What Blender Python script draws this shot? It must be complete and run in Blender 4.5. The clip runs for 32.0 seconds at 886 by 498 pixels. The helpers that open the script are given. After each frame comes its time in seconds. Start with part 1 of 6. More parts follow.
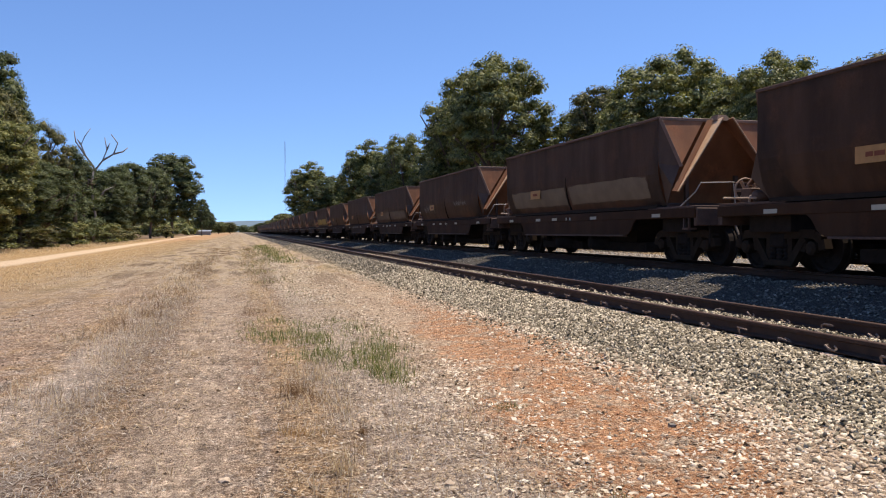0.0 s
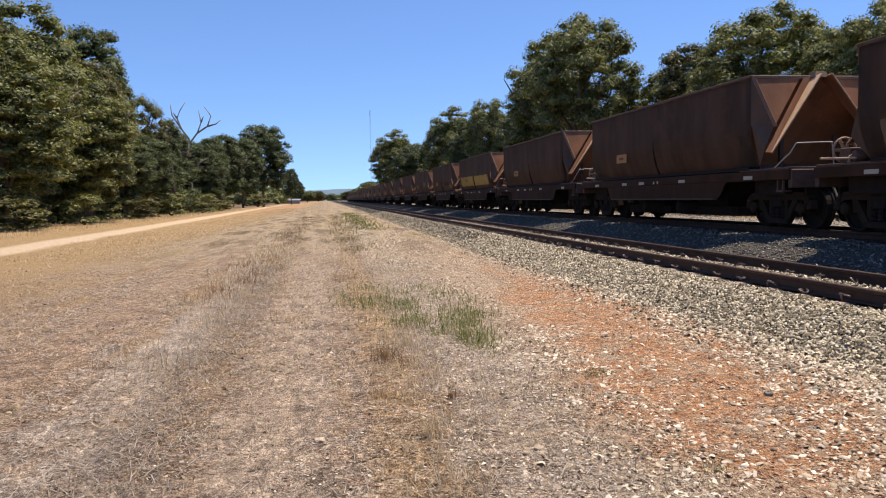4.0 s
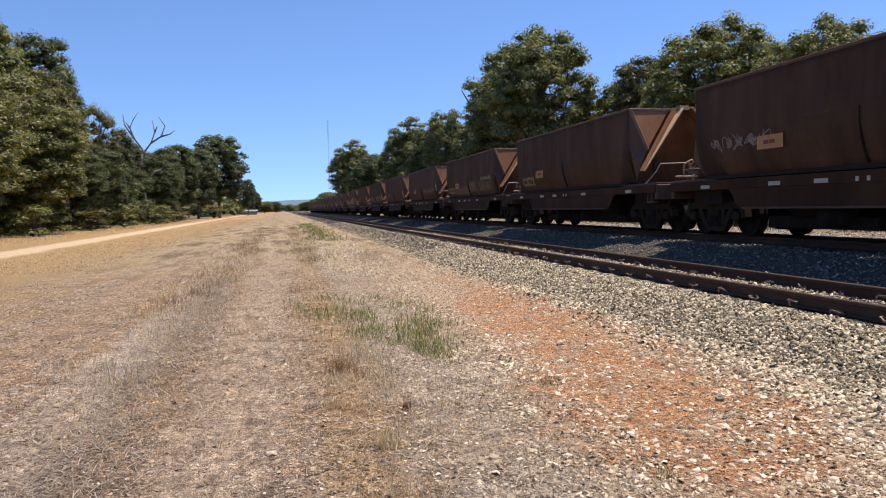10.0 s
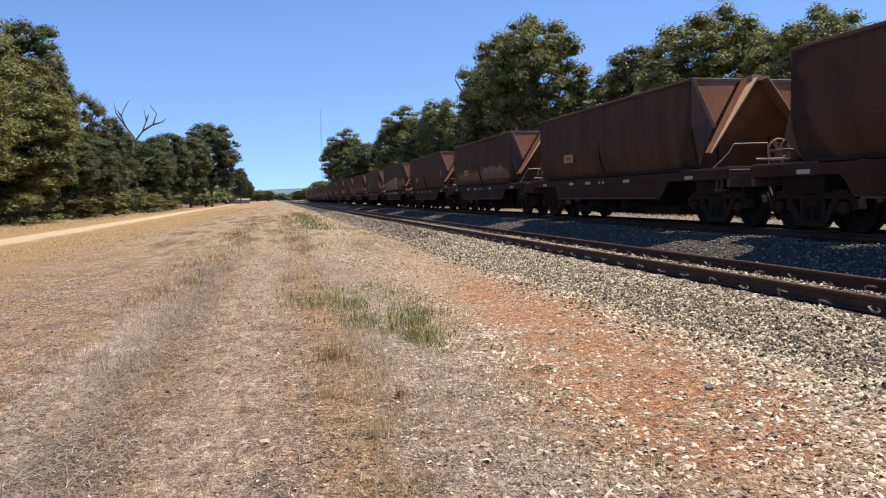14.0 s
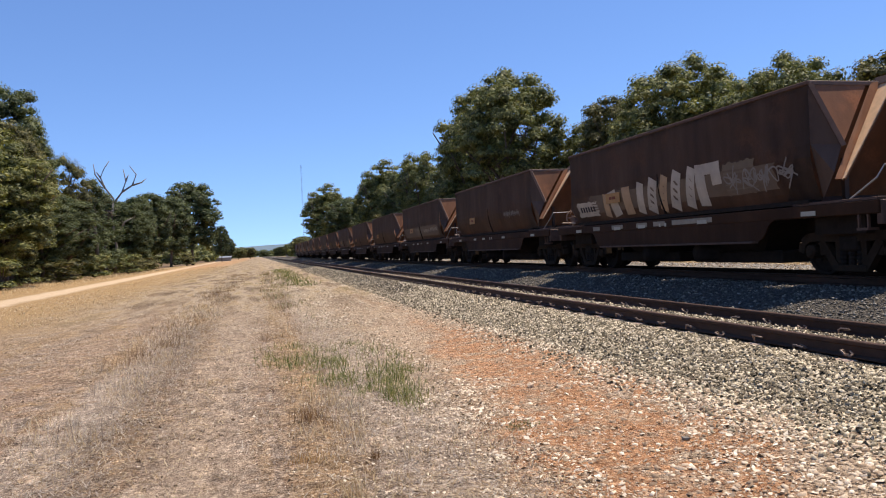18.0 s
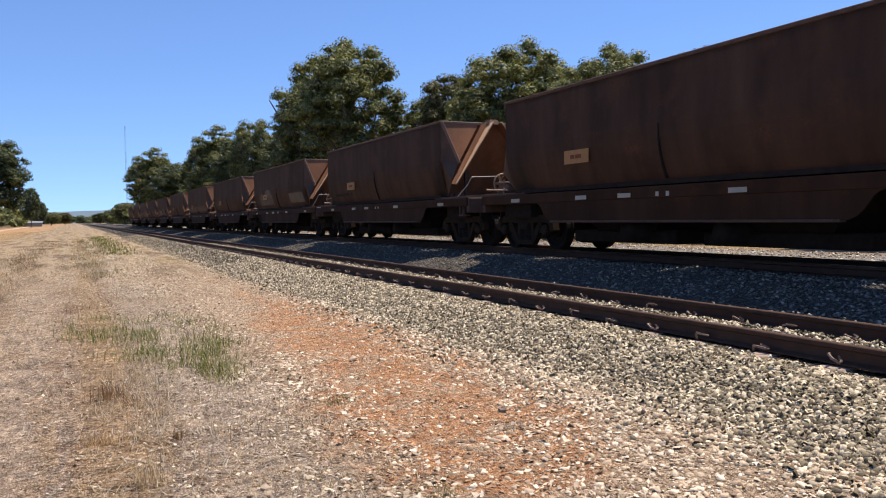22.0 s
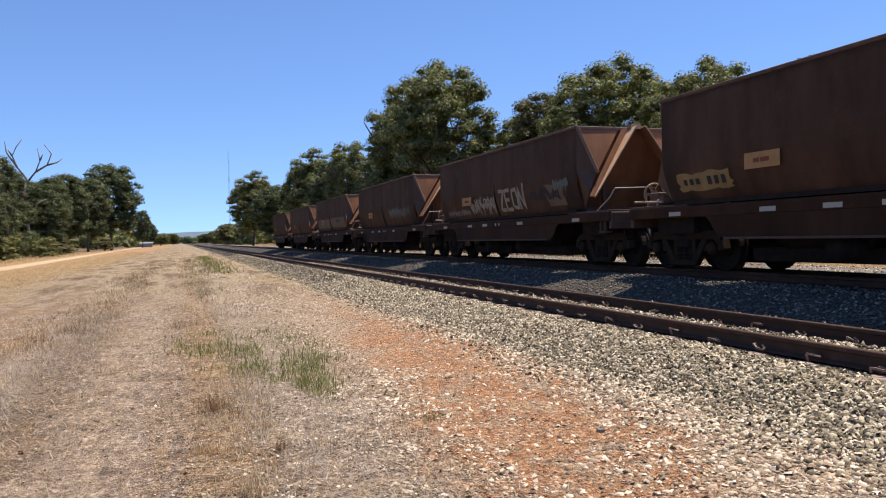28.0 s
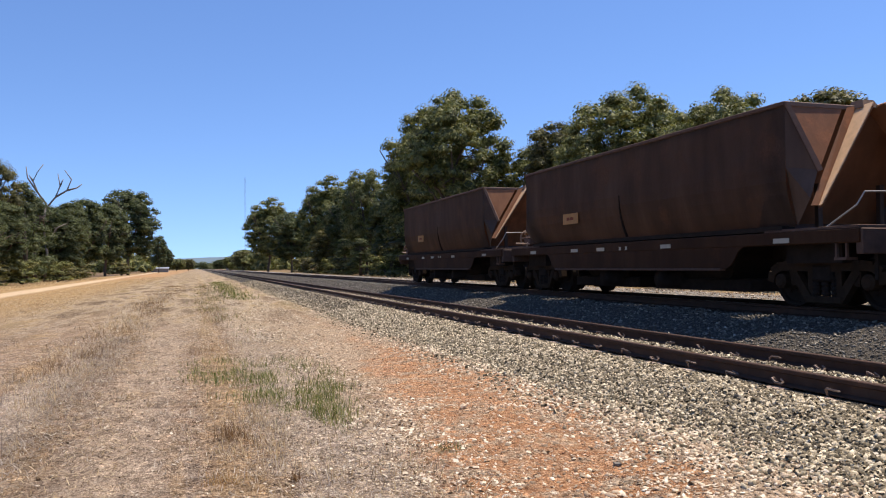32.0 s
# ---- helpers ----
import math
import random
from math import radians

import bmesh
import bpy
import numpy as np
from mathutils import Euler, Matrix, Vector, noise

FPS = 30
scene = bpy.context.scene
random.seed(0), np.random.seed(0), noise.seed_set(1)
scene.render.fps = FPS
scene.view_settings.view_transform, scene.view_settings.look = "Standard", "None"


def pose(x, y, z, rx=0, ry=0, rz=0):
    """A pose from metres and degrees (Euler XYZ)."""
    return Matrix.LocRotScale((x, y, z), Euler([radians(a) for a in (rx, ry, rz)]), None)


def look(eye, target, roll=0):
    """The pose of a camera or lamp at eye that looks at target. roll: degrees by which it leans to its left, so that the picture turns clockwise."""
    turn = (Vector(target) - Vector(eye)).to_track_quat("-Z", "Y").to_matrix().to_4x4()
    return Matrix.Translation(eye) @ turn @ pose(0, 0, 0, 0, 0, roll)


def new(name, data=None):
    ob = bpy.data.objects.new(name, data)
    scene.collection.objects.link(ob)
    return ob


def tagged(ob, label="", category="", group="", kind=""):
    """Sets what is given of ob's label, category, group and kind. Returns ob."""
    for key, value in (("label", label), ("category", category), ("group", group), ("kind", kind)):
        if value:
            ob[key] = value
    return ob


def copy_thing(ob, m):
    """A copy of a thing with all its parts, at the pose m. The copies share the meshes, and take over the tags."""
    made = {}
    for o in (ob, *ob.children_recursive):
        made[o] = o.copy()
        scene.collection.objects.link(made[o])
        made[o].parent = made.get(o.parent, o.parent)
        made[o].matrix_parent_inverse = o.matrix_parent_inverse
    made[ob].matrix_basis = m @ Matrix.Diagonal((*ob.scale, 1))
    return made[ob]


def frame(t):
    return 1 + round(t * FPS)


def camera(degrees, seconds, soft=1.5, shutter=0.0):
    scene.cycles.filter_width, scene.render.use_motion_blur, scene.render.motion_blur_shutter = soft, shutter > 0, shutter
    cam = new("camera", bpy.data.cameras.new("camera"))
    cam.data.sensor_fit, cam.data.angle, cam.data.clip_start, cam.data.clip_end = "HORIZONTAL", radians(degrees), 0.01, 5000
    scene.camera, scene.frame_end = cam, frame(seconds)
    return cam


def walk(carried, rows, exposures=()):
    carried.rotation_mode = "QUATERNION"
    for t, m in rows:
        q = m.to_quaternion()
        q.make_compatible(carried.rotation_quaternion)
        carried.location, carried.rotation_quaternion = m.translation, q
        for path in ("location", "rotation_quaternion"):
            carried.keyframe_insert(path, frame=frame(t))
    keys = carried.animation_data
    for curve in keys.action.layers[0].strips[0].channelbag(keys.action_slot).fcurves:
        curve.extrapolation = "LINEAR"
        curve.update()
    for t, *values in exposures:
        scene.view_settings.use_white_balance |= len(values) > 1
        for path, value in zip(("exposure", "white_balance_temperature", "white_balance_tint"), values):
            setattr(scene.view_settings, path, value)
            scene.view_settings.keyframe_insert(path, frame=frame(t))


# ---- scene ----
cam = camera(59.7, 32.0, soft=1.1)
EYE = 1.54
# seconds, then metres from the first eye, then yaw, pitch and roll in degrees; y runs along the railway
ROWS = [
    (0.0, 0.000, -0.000, -0.000, -14.84, -1.32, 0.13),
    (0.5, -0.004, -0.009, -0.001, -12.85, -2.97, 0.73),
    (1.0, -0.006, 0.005, 0.004, -11.37, -3.86, 0.20),
    (1.5, -0.012, 0.005, -0.002, -9.32, -4.52, 0.58),
    (2.0, 0.012, 0.004, 0.006, -9.79, -3.27, 1.64),
    (2.5, -0.002, 0.012, -0.006, -10.00, -3.15, 1.12),
    (3.0, -0.008, 0.001, -0.004, -9.13, -3.38, 0.70),
    (3.5, -0.019, -0.009, 0.000, -8.65, -3.87, 0.85),
    (5.5, -0.004, 0.002, 0.002, -8.19, -3.13, 0.63),
    (6.0, -0.009, -0.001, 0.003, -8.10, -3.16, 0.45),
    (6.5, -0.017, -0.006, 0.001, -8.03, -2.77, 0.59),
    (7.0, -0.011, -0.006, -0.002, -7.62, -2.14, 0.94),
    (7.5, 0.012, 0.009, -0.008, -11.57, -2.24, 0.13),
    (8.0, 0.014, 0.012, -0.010, -14.41, -2.86, 0.45),
    (8.5, 0.020, 0.023, -0.013, -14.55, -3.39, 0.53),
    (9.0, 0.017, 0.031, -0.016, -14.56, -3.86, 0.49),
    (9.5, 0.013, 0.018, -0.009, -12.67, -3.25, 0.54),
    (10.0, 0.024, 0.015, -0.012, -11.63, -3.04, 1.05),
    (10.5, 0.029, 0.012, -0.009, -12.16, -2.36, 1.35),
    (11.0, 0.019, 0.010, -0.013, -11.73, -2.62, 1.48),
    (11.5, 0.024, -0.000, -0.003, -11.48, -1.75, 1.23),
    (12.0, 0.006, -0.010, 0.013, -11.58, -2.25, 1.36),
    (12.5, 0.013, -0.014, 0.006, -11.85, -2.57, 1.00),
    (13.0, 0.017, -0.014, 0.005, -11.82, -3.01, 1.58),
    (13.5, 0.021, -0.011, -0.005, -11.87, -3.99, 1.13),
    (15.5, 0.051, -0.020, -0.008, -14.61, -3.34, 2.01),
    (16.0, 0.088, -0.007, -0.010, -16.76, -4.82, 3.10),
    (16.5, 0.107, -0.013, 0.004, -17.55, -3.38, 3.33),
    (17.0, 0.125, -0.031, -0.013, -15.31, -2.60, 3.47),
    (17.5, 0.135, -0.048, 0.005, -16.84, -1.76, 1.35),
    (18.0, 0.108, -0.053, 0.038, -13.46, -0.07, 2.57),
    (18.5, 0.156, -0.083, -0.023, -13.08, 0.46, 2.44),
    (19.0, 0.192, -0.076, -0.031, -15.14, -3.03, 1.90),
    (19.5, 0.213, -0.033, -0.027, -12.62, -2.88, 1.45),
    (20.0, 0.294, 0.046, 0.026, -18.55, -2.43, -0.07),
    (20.5, 0.269, 0.108, 0.010, -19.92, -1.29, 2.10),
    (21.0, 0.257, 0.097, -0.011, -16.81, -3.21, 1.51),
    (21.5, 0.307, 0.131, -0.016, -21.94, -2.64, 2.16),
    (22.0, 0.294, 0.141, -0.012, -25.49, -2.32, 0.76),
    (22.5, 0.269, 0.127, -0.032, -22.88, -5.07, 1.84),
    (23.0, 0.280, 0.137, -0.010, -20.93, -3.79, 2.86),
    (23.5, 0.243, 0.138, -0.012, -21.27, -2.62, -0.03),
    (24.0, 0.251, 0.146, -0.025, -18.08, -3.17, -0.06),
    (24.5, 0.261, 0.138, -0.009, -18.39, -3.70, 1.52),
    (25.0, 0.267, 0.136, -0.012, -18.19, -3.07, 1.41),
    (25.5, 0.256, 0.133, -0.012, -18.00, -3.32, 0.82),
    (27.5, 0.222, 0.136, -0.016, -17.08, -2.17, 0.74),
    (28.0, 0.262, 0.142, -0.027, -18.69, -0.81, 1.11),
    (28.5, 0.248, 0.145, -0.030, -21.44, 0.01, 0.35),
    (29.0, 0.252, 0.147, -0.024, -21.00, 0.20, 0.90),
    (29.5, 0.231, 0.141, -0.024, -18.91, -0.29, 1.14),
    (30.0, 0.254, 0.130, -0.006, -16.57, 0.02, 2.93),
    (30.5, 0.246, 0.134, -0.021, -16.69, -0.66, 2.56),
    (31.0, 0.244, 0.130, -0.014, -16.65, -0.36, 1.34),
    (31.5, 0.238, 0.123, -0.011, -16.62, 0.24, 1.03),
    (32.0, 0.233, 0.123, -0.003, -17.64, 1.26, 0.60),
]
walk(cam, [(t, pose(x, y, EYE + z, 90 + p, r, yaw)) for t, x, y, z, yaw, p, r in ROWS], [(0.0, 0.55, 6460, 13), (32.0, 0.55, 6460, 13)])

# ---- daylight ----
SUN_EL, SUN_AZ = 70.0, 78.0  # height, and turn from straight up the line towards the right
world = bpy.data.worlds.new("sky")
scene.world = world
world.use_nodes = True
wn = world.node_tree
sky = wn.nodes.new("ShaderNodeTexSky")
sky.sky_type, sky.sun_disc = "NISHITA", False
sky.sun_elevation, sky.sun_rotation = radians(SUN_EL), radians(SUN_AZ)
sky.altitude, sky.air_density, sky.dust_density, sky.ozone_density = 1500, 1.0, 0.0, 5.5
hs = wn.nodes.new("ShaderNodeHueSaturation")
hs.inputs["Saturation"].default_value = 1.06
hs.inputs["Hue"].default_value = 0.504
# a clear dry sky: little whitening towards the horizon
way = wn.nodes.new("ShaderNodeTexCoord")
lift = wn.nodes.new("ShaderNodeVectorMath")
lift.operation = "ADD"
lift.inputs[1].default_value = (0, 0, 0.09)
unit = wn.nodes.new("ShaderNodeVectorMath")
unit.operation = "NORMALIZE"
wn.links.new(way.outputs["Generated"], lift.inputs[0])
wn.links.new(lift.outputs[0], unit.inputs[0])
wn.links.new(unit.outputs[0], sky.inputs["Vector"])
wn.links.new(sky.outputs["Color"], hs.inputs["Color"])
wn.links.new(hs.outputs["Color"], wn.nodes["Background"].inputs["Color"])
wn.nodes["Background"].inputs["Strength"].default_value = 0.131
sun = new("sun", bpy.data.lights.new("sun", "SUN"))
sun.data.energy, sun.data.angle, sun.data.color = 4.45, radians(0.53), (1.0, 0.90, 0.74)
_el, _az = radians(SUN_EL), radians(SUN_AZ)
SUN_DIR = Vector((math.sin(_az) * math.cos(_el), math.cos(_az) * math.cos(_el), math.sin(_el)))
sun.matrix_basis = look(SUN_DIR * 80, (0, 0, 0))


# ---- materials ----
class Nodes:
    """Small shorthand for building a material's nodes."""

    def __init__(self, name, rough=0.8, metal=0.0, spec=0.3):
        self.m = bpy.data.materials.new(name)
        self.m.use_nodes = True
        self.t = self.m.node_tree
        self.b = self.t.nodes["Principled BSDF"]
        self.b.inputs["Roughness"].default_value = rough
        self.b.inputs["Metallic"].default_value = metal
        self.b.inputs["Specular IOR Level"].default_value = spec
        self.geo = self.t.nodes.new("ShaderNodeNewGeometry")

    def put(self, a, b):
        self.t.links.new(a, b)

    def pos(self, scale=(1, 1, 1), world=True):
        n = self.t.nodes.new("ShaderNodeMapping")
        n.inputs["Scale"].default_value = scale
        if world:
            self.put(self.geo.outputs["Position"], n.inputs["Vector"])
        else:
            c = self.t.nodes.new("ShaderNodeTexCoord")
            self.put(c.outputs["Object"], n.inputs["Vector"])
        return n.outputs["Vector"]

    def noise(self, vec, scale, detail=4, rough=0.6, out="Fac"):
        n = self.t.nodes.new("ShaderNodeTexNoise")
        n.inputs["Scale"].default_value, n.inputs["Detail"].default_value, n.inputs["Roughness"].default_value = scale, detail, rough
        self.put(vec, n.inputs["Vector"])
        return n.outputs[out]

    def cells(self, vec, scale, out="Distance", feature="F1"):
        n = self.t.nodes.new("ShaderNodeTexVoronoi")
        n.feature = feature
        n.inputs["Scale"].default_value = scale
        self.put(vec, n.inputs["Vector"])
        return n.outputs[out]

    def ramp(self, fac, stops):
        n = self.t.nodes.new("ShaderNodeValToRGB")
        e = n.color_ramp.elements
        while len(e) < len(stops):
            e.new(0.5)
        for k, (p, c) in zip(e, stops):
            k.position, k.color = p, (*c, 1) if not isinstance(c, (int, float)) else (c, c, c, 1)
        self.put(fac, n.inputs["Fac"])
        return n.outputs["Color"]

    def mix(self, fac, a, b, how="MIX"):
        n = self.t.nodes.new("ShaderNodeMix")
        n.data_type, n.blend_type = "RGBA", how
        for k, v in ((0, fac), (6, a), (7, b)):
            if isinstance(v, (int, float)):
                n.inputs[k].default_value = v if k == 0 else (v, v, v, 1)
            elif isinstance(v, tuple):
                n.inputs[k].default_value = (*v, 1)
            else:
                self.put(v, n.inputs[k])
        return n.outputs[2]

    def math(self, op, a, b=0.0, clamp=False):
        n = self.t.nodes.new("ShaderNodeMath")
        n.operation, n.use_clamp = op, clamp
        for k, v in ((0, a), (1, b)):
            if isinstance(v, (int, float)):
                n.inputs[k].default_value = v
            else:
                self.put(v, n.inputs[k])
        return n.outputs[0]

    def step(self, v, lo, hi):
        n = self.t.nodes.new("ShaderNodeMapRange")
        n.interpolation_type = "SMOOTHSTEP"
        n.inputs[1].default_value, n.inputs[2].default_value = lo, hi
        self.put(v, n.inputs[0])
        return n.outputs[0]

    def axis(self, vec, k):
        n = self.t.nodes.new("ShaderNodeSeparateXYZ")
        self.put(vec, n.inputs[0])
        return n.outputs[k]

    def each(self):
        return self.t.nodes.new("ShaderNodeObjectInfo").outputs["Random"]

    def isle(self):
        return self.geo.outputs["Random Per Island"]

    def bump(self, height, strength=0.3, dist=0.02):
        n = self.t.nodes.new("ShaderNodeBump")
        n.inputs["Strength"].default_value, n.inputs["Distance"].default_value = strength, dist
        self.put(height, n.inputs["Height"])
        self.put(n.outputs["Normal"], self.b.inputs["Normal"])

    def done(self, color):
        if isinstance(color, tuple):
            self.b.inputs["Base Color"].default_value = (*color, 1)
        else:
            self.put(color, self.b.inputs["Base Color"])
        return self.m


def simple(name, color, rough=0.8, metal=0.0, vary=0.25, scale=6.0, spec=0.3):
    n = Nodes(name, rough, metal, spec)
    p = n.pos(world=False)
    f = n.noise(p, scale)
    g = n.noise(p, scale * 7)
    lo, hi = tuple(c * (1 - vary) for c in color), tuple(c * (1 + vary) for c in color)
    c = n.mix(g, n.ramp(f, [(0.3, lo), (0.7, hi)]), n.ramp(f, [(0.3, hi), (0.7, lo)]))
    n.bump(g, 0.2, 0.01)
    return n.done(n.mix(0.65, c, n.ramp(f, [(0.3, lo), (0.7, hi)])))


def ground_material():
    n = Nodes("dry_ground", 0.95, spec=0.1)
    p = n.pos()
    x, y = n.axis(p, 0), n.axis(p, 1)
    wob = n.math("SUBTRACT", n.math("MULTIPLY", n.noise(p, 0.35, 5), 2.6), 1.3)
    xw = n.math("ADD", x, wob)
    fine = n.math("MULTIPLY_ADD", n.math("ADD", n.noise(p, 24, 6, 0.8), n.noise(n.pos((1.0, 0.5, 1.0)), 75, 4, 0.75)), 0.85)
    fine.node.inputs[2].default_value = -0.35
    mid = n.noise(p, 3.2, 6, 0.7)
    big = n.noise(p, 0.5, 4)
    stretched = n.noise(n.pos((1.0, 0.12, 1.0)), 2.0, 5, 0.65)
    litter = n.ramp(fine, [(0.36, (0.066, 0.041, 0.026)), (0.46, (0.19, 0.126, 0.083)), (0.54, (0.30, 0.21, 0.142)), (0.64, (0.54, 0.44, 0.33))])
    grey = n.ramp(fine, [(0.36, (0.08, 0.058, 0.045)), (0.48, (0.24, 0.187, 0.148)), (0.62, (0.50, 0.42, 0.34))])
    straw = n.ramp(fine, [(0.36, (0.11, 0.062, 0.028)), (0.48, (0.29, 0.185, 0.090)), (0.62, (0.50, 0.37, 0.21))])
    rut = n.ramp(fine, [(0.36, (0.15, 0.095, 0.062)), (0.5, (0.29, 0.20, 0.14)), (0.64, (0.46, 0.35, 0.26))])
    gold = n.ramp(n.noise(p, 9, 6, 0.75), [(0.36, (0.17, 0.10, 0.038)), (0.5, (0.32, 0.205, 0.09)), (0.64, (0.46, 0.32, 0.165))])
    sand = n.ramp(n.noise(p, 4, 6, 0.7), [(0.36, (0.45, 0.325, 0.205)), (0.64, (0.61, 0.47, 0.32))])
    red = n.ramp(fine, [(0.36, (0.19, 0.085, 0.040)), (0.5, (0.38, 0.185, 0.090)), (0.64, (0.56, 0.36, 0.21))])
    pale = n.ramp(fine, [(0.36, (0.12, 0.085, 0.060)), (0.48, (0.32, 0.236, 0.164)), (0.62, (0.62, 0.49, 0.355))])
    c = n.mix(n.step(mid, 0.44, 0.56), litter, grey)
    c = n.mix(n.math("MULTIPLY", n.step(stretched, 0.48, 0.62), 0.5), c, straw)
    c = n.mix(n.math("MULTIPLY", n.step(big, 0.53, 0.62), 0.6), c, n.mix(0.5, litter, (0.10, 0.065, 0.04)))
    # wheel ruts of the track beside the line, and a grey strip of dead weeds
    matted = n.ramp(fine, [(0.36, (0.15, 0.115, 0.092)), (0.48, (0.37, 0.305, 0.25)), (0.62, (0.60, 0.53, 0.45))])
    track = n.ramp(fine, [(0.36, (0.17, 0.125, 0.095)), (0.5, (0.335, 0.26, 0.195)), (0.64, (0.50, 0.42, 0.33))])
    dark = n.ramp(fine, [(0.36, (0.055, 0.036, 0.024)), (0.5, (0.155, 0.108, 0.074)), (0.64, (0.34, 0.27, 0.20))])
    for at, wide, tone, much in ((-2.9, 0.6, rut, 0.5), (-1.12, 0.5, dark, 0.35), (-0.42, 0.56, track, 0.9), (-1.70, 0.46, matted, 0.0), (0.52, 0.34, straw, 0.5), (1.45, 0.75, matted, 0.75)):
        d = n.math("ABSOLUTE", n.math("SUBTRACT", n.math("ADD", x, n.math("ADD", n.math("MULTIPLY", wob, 0.16), n.math("MULTIPLY", mid, 0.5))), at + 0.25))
        if not much:
            much = n.math("MULTIPLY", n.math("SUBTRACT", 0.8, n.math("MULTIPLY", n.step(y, 9.0, 22.0), 0.6)), n.step(n.noise(n.pos((1.0, 0.45, 1.0)), 1.6, 5, 0.65), 0.36, 0.54))
        c = n.mix(n.math("MULTIPLY", n.math("SUBTRACT", 1.0, n.step(d, wide * 0.35, wide)), much), c, tone)
    c = n.mix(1.0, c, n.ramp(n.noise(n.pos((1.0, 0.6, 1.0)), 3.4, 6, 0.78), [(0.36, (0.50, 0.48, 0.47)), (0.46, (0.90, 0.88, 0.87)), (0.54, (1.05, 1.03, 1.01)), (0.64, (1.38, 1.35, 1.30))]), "MULTIPLY")
    # pale broken stone towards the line, a red gravel tongue in it, then ballast
    c = n.mix(n.math("MULTIPLY", n.step(n.math("ADD", x, n.math("MULTIPLY", wob, 0.5)), 1.1, 2.6), 0.85), c, pale)
    # small fields of golden dead grass and of bare orange earth
    spot = n.noise(n.pos((1.0, 0.6, 1.0)), 1.1, 5, 0.65)
    c = n.mix(n.math("MULTIPLY", n.step(spot, 0.56, 0.66), n.math("SUBTRACT", 0.6, n.math("MULTIPLY", n.step(x, -1.6, -0.9), 0.35))), c, gold)
    mid_x = n.math("MINIMUM", n.math("MULTIPLY_ADD", y, 0.22), 3.4)
    mid_x.node.inputs[0].links[0].from_node.inputs[2].default_value = 1.62
    d = n.math("ABSOLUTE", n.math("SUBTRACT", n.math("ADD", x, n.math("MULTIPLY", wob, 0.4)), mid_x))
    wide = n.math("MULTIPLY", n.step(y, 2.4, 5.5), n.math("SUBTRACT", 1.15, n.math("MULTIPLY", n.step(y, 9.0, 17.0), 1.1)))
    tongue = n.step(n.math("ADD", n.math("SUBTRACT", wide, d), n.math("MULTIPLY", n.math("SUBTRACT", n.noise(p, 1.1, 6, 0.7), 0.5), 1.8)), -0.2, 0.45)
    c = n.mix(n.math("MULTIPLY", tongue, n.math("MULTIPLY", n.step(n.noise(p, 2.4, 6, 0.75), 0.37, 0.55), 0.95)), c, red)
    # farther on the stones give way to mottled dry grass and dust
    drift = n.noise(n.pos((1.0, 0.16, 1.0)), 0.9, 5, 0.65)
    mottle = n.ramp(drift, [(0.39, (0.095, 0.068, 0.042)), (0.46, (0.20, 0.15, 0.095)), (0.52, (0.33, 0.275, 0.20)), (0.57, (0.30, 0.225, 0.125)), (0.63, (0.165, 0.13, 0.060))])
    c = n.mix(n.math("MULTIPLY", n.step(y, 9.0, 34.0), 0.78), c, mottle)
    cell = n.axis(n.cells(p, 30, "Color"), 0)
    gap = n.step(n.cells(p, 30, "Distance"), 0.2, 0.6)
    stone = n.mix(gap, n.ramp(cell, [(0.0, (0.11, 0.098, 0.078)), (0.5, (0.25, 0.225, 0.18)), (1.0, (0.50, 0.45, 0.37))]), (0.04, 0.035, 0.03))
    bal = n.math("MULTIPLY", n.step(n.math("ADD", x, n.math("MULTIPLY", wob, 0.12)), 4.05, 4.4), n.math("SUBTRACT", 1.0, n.step(x, 15.8, 16.8)))
    # between and under the tracks: grime and the train's shade darken the stone colour
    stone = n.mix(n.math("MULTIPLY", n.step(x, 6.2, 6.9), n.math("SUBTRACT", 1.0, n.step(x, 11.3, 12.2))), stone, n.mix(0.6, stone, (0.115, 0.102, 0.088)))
    stone = n.mix(n.math("MULTIPLY", n.step(x, 11.3, 12.2), 0.7), stone, (0.46, 0.41, 0.34))
    # mottling of dead leaves, dung and dust, a hand across
    spots = n.noise(n.pos((1.0, 0.75, 1.0)), 13, 5, 0.7)
    c = n.mix(1.0, c, n.ramp(spots, [(0.30, (0.45, 0.42, 0.40)), (0.45, (0.98, 0.95, 0.90)), (0.56, (1.18, 1.14, 1.08)), (0.68, (1.95, 1.9, 1.8))]), "MULTIPLY")
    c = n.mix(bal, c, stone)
    # pale flecks and dark crumbs of litter
    bits = n.noise(p, 95, 2, 0.5)
    c = n.mix(n.math("MULTIPLY", n.step(bits, 0.64, 0.69), 0.7), c, (0.62, 0.53, 0.42))
    c = n.mix(n.math("MULTIPLY", n.math("SUBTRACT", 1.0, n.step(bits, 0.31, 0.37)), 0.75), c, (0.06, 0.042, 0.03))
    # golden grass to the left, a sandy road through it
    c = n.mix(n.math("SUBTRACT", 1.0, n.step(xw, -8.0, -3.5)), c, n.mix(n.step(mid, 0.4, 0.62), straw, gold))
    road_x = n.math("ADD", n.math("MULTIPLY", y, -0.02), -10.2)
    d = n.math("ABSOLUTE", n.math("SUBTRACT", n.math("ADD", x, n.math("MULTIPLY", wob, 0.3)), road_x))
    c = n.mix(n.math("SUBTRACT", 1.0, n.step(d, 0.55, 1.25)), c, sand)
    # red earth where the road meets the line far off
    far = n.math("MULTIPLY", n.step(y, 100, 160), n.math("SUBTRACT", 1.0, n.step(n.math("ABSOLUTE", n.math("ADD", x, 10.0)), 2.5, 5.5)))
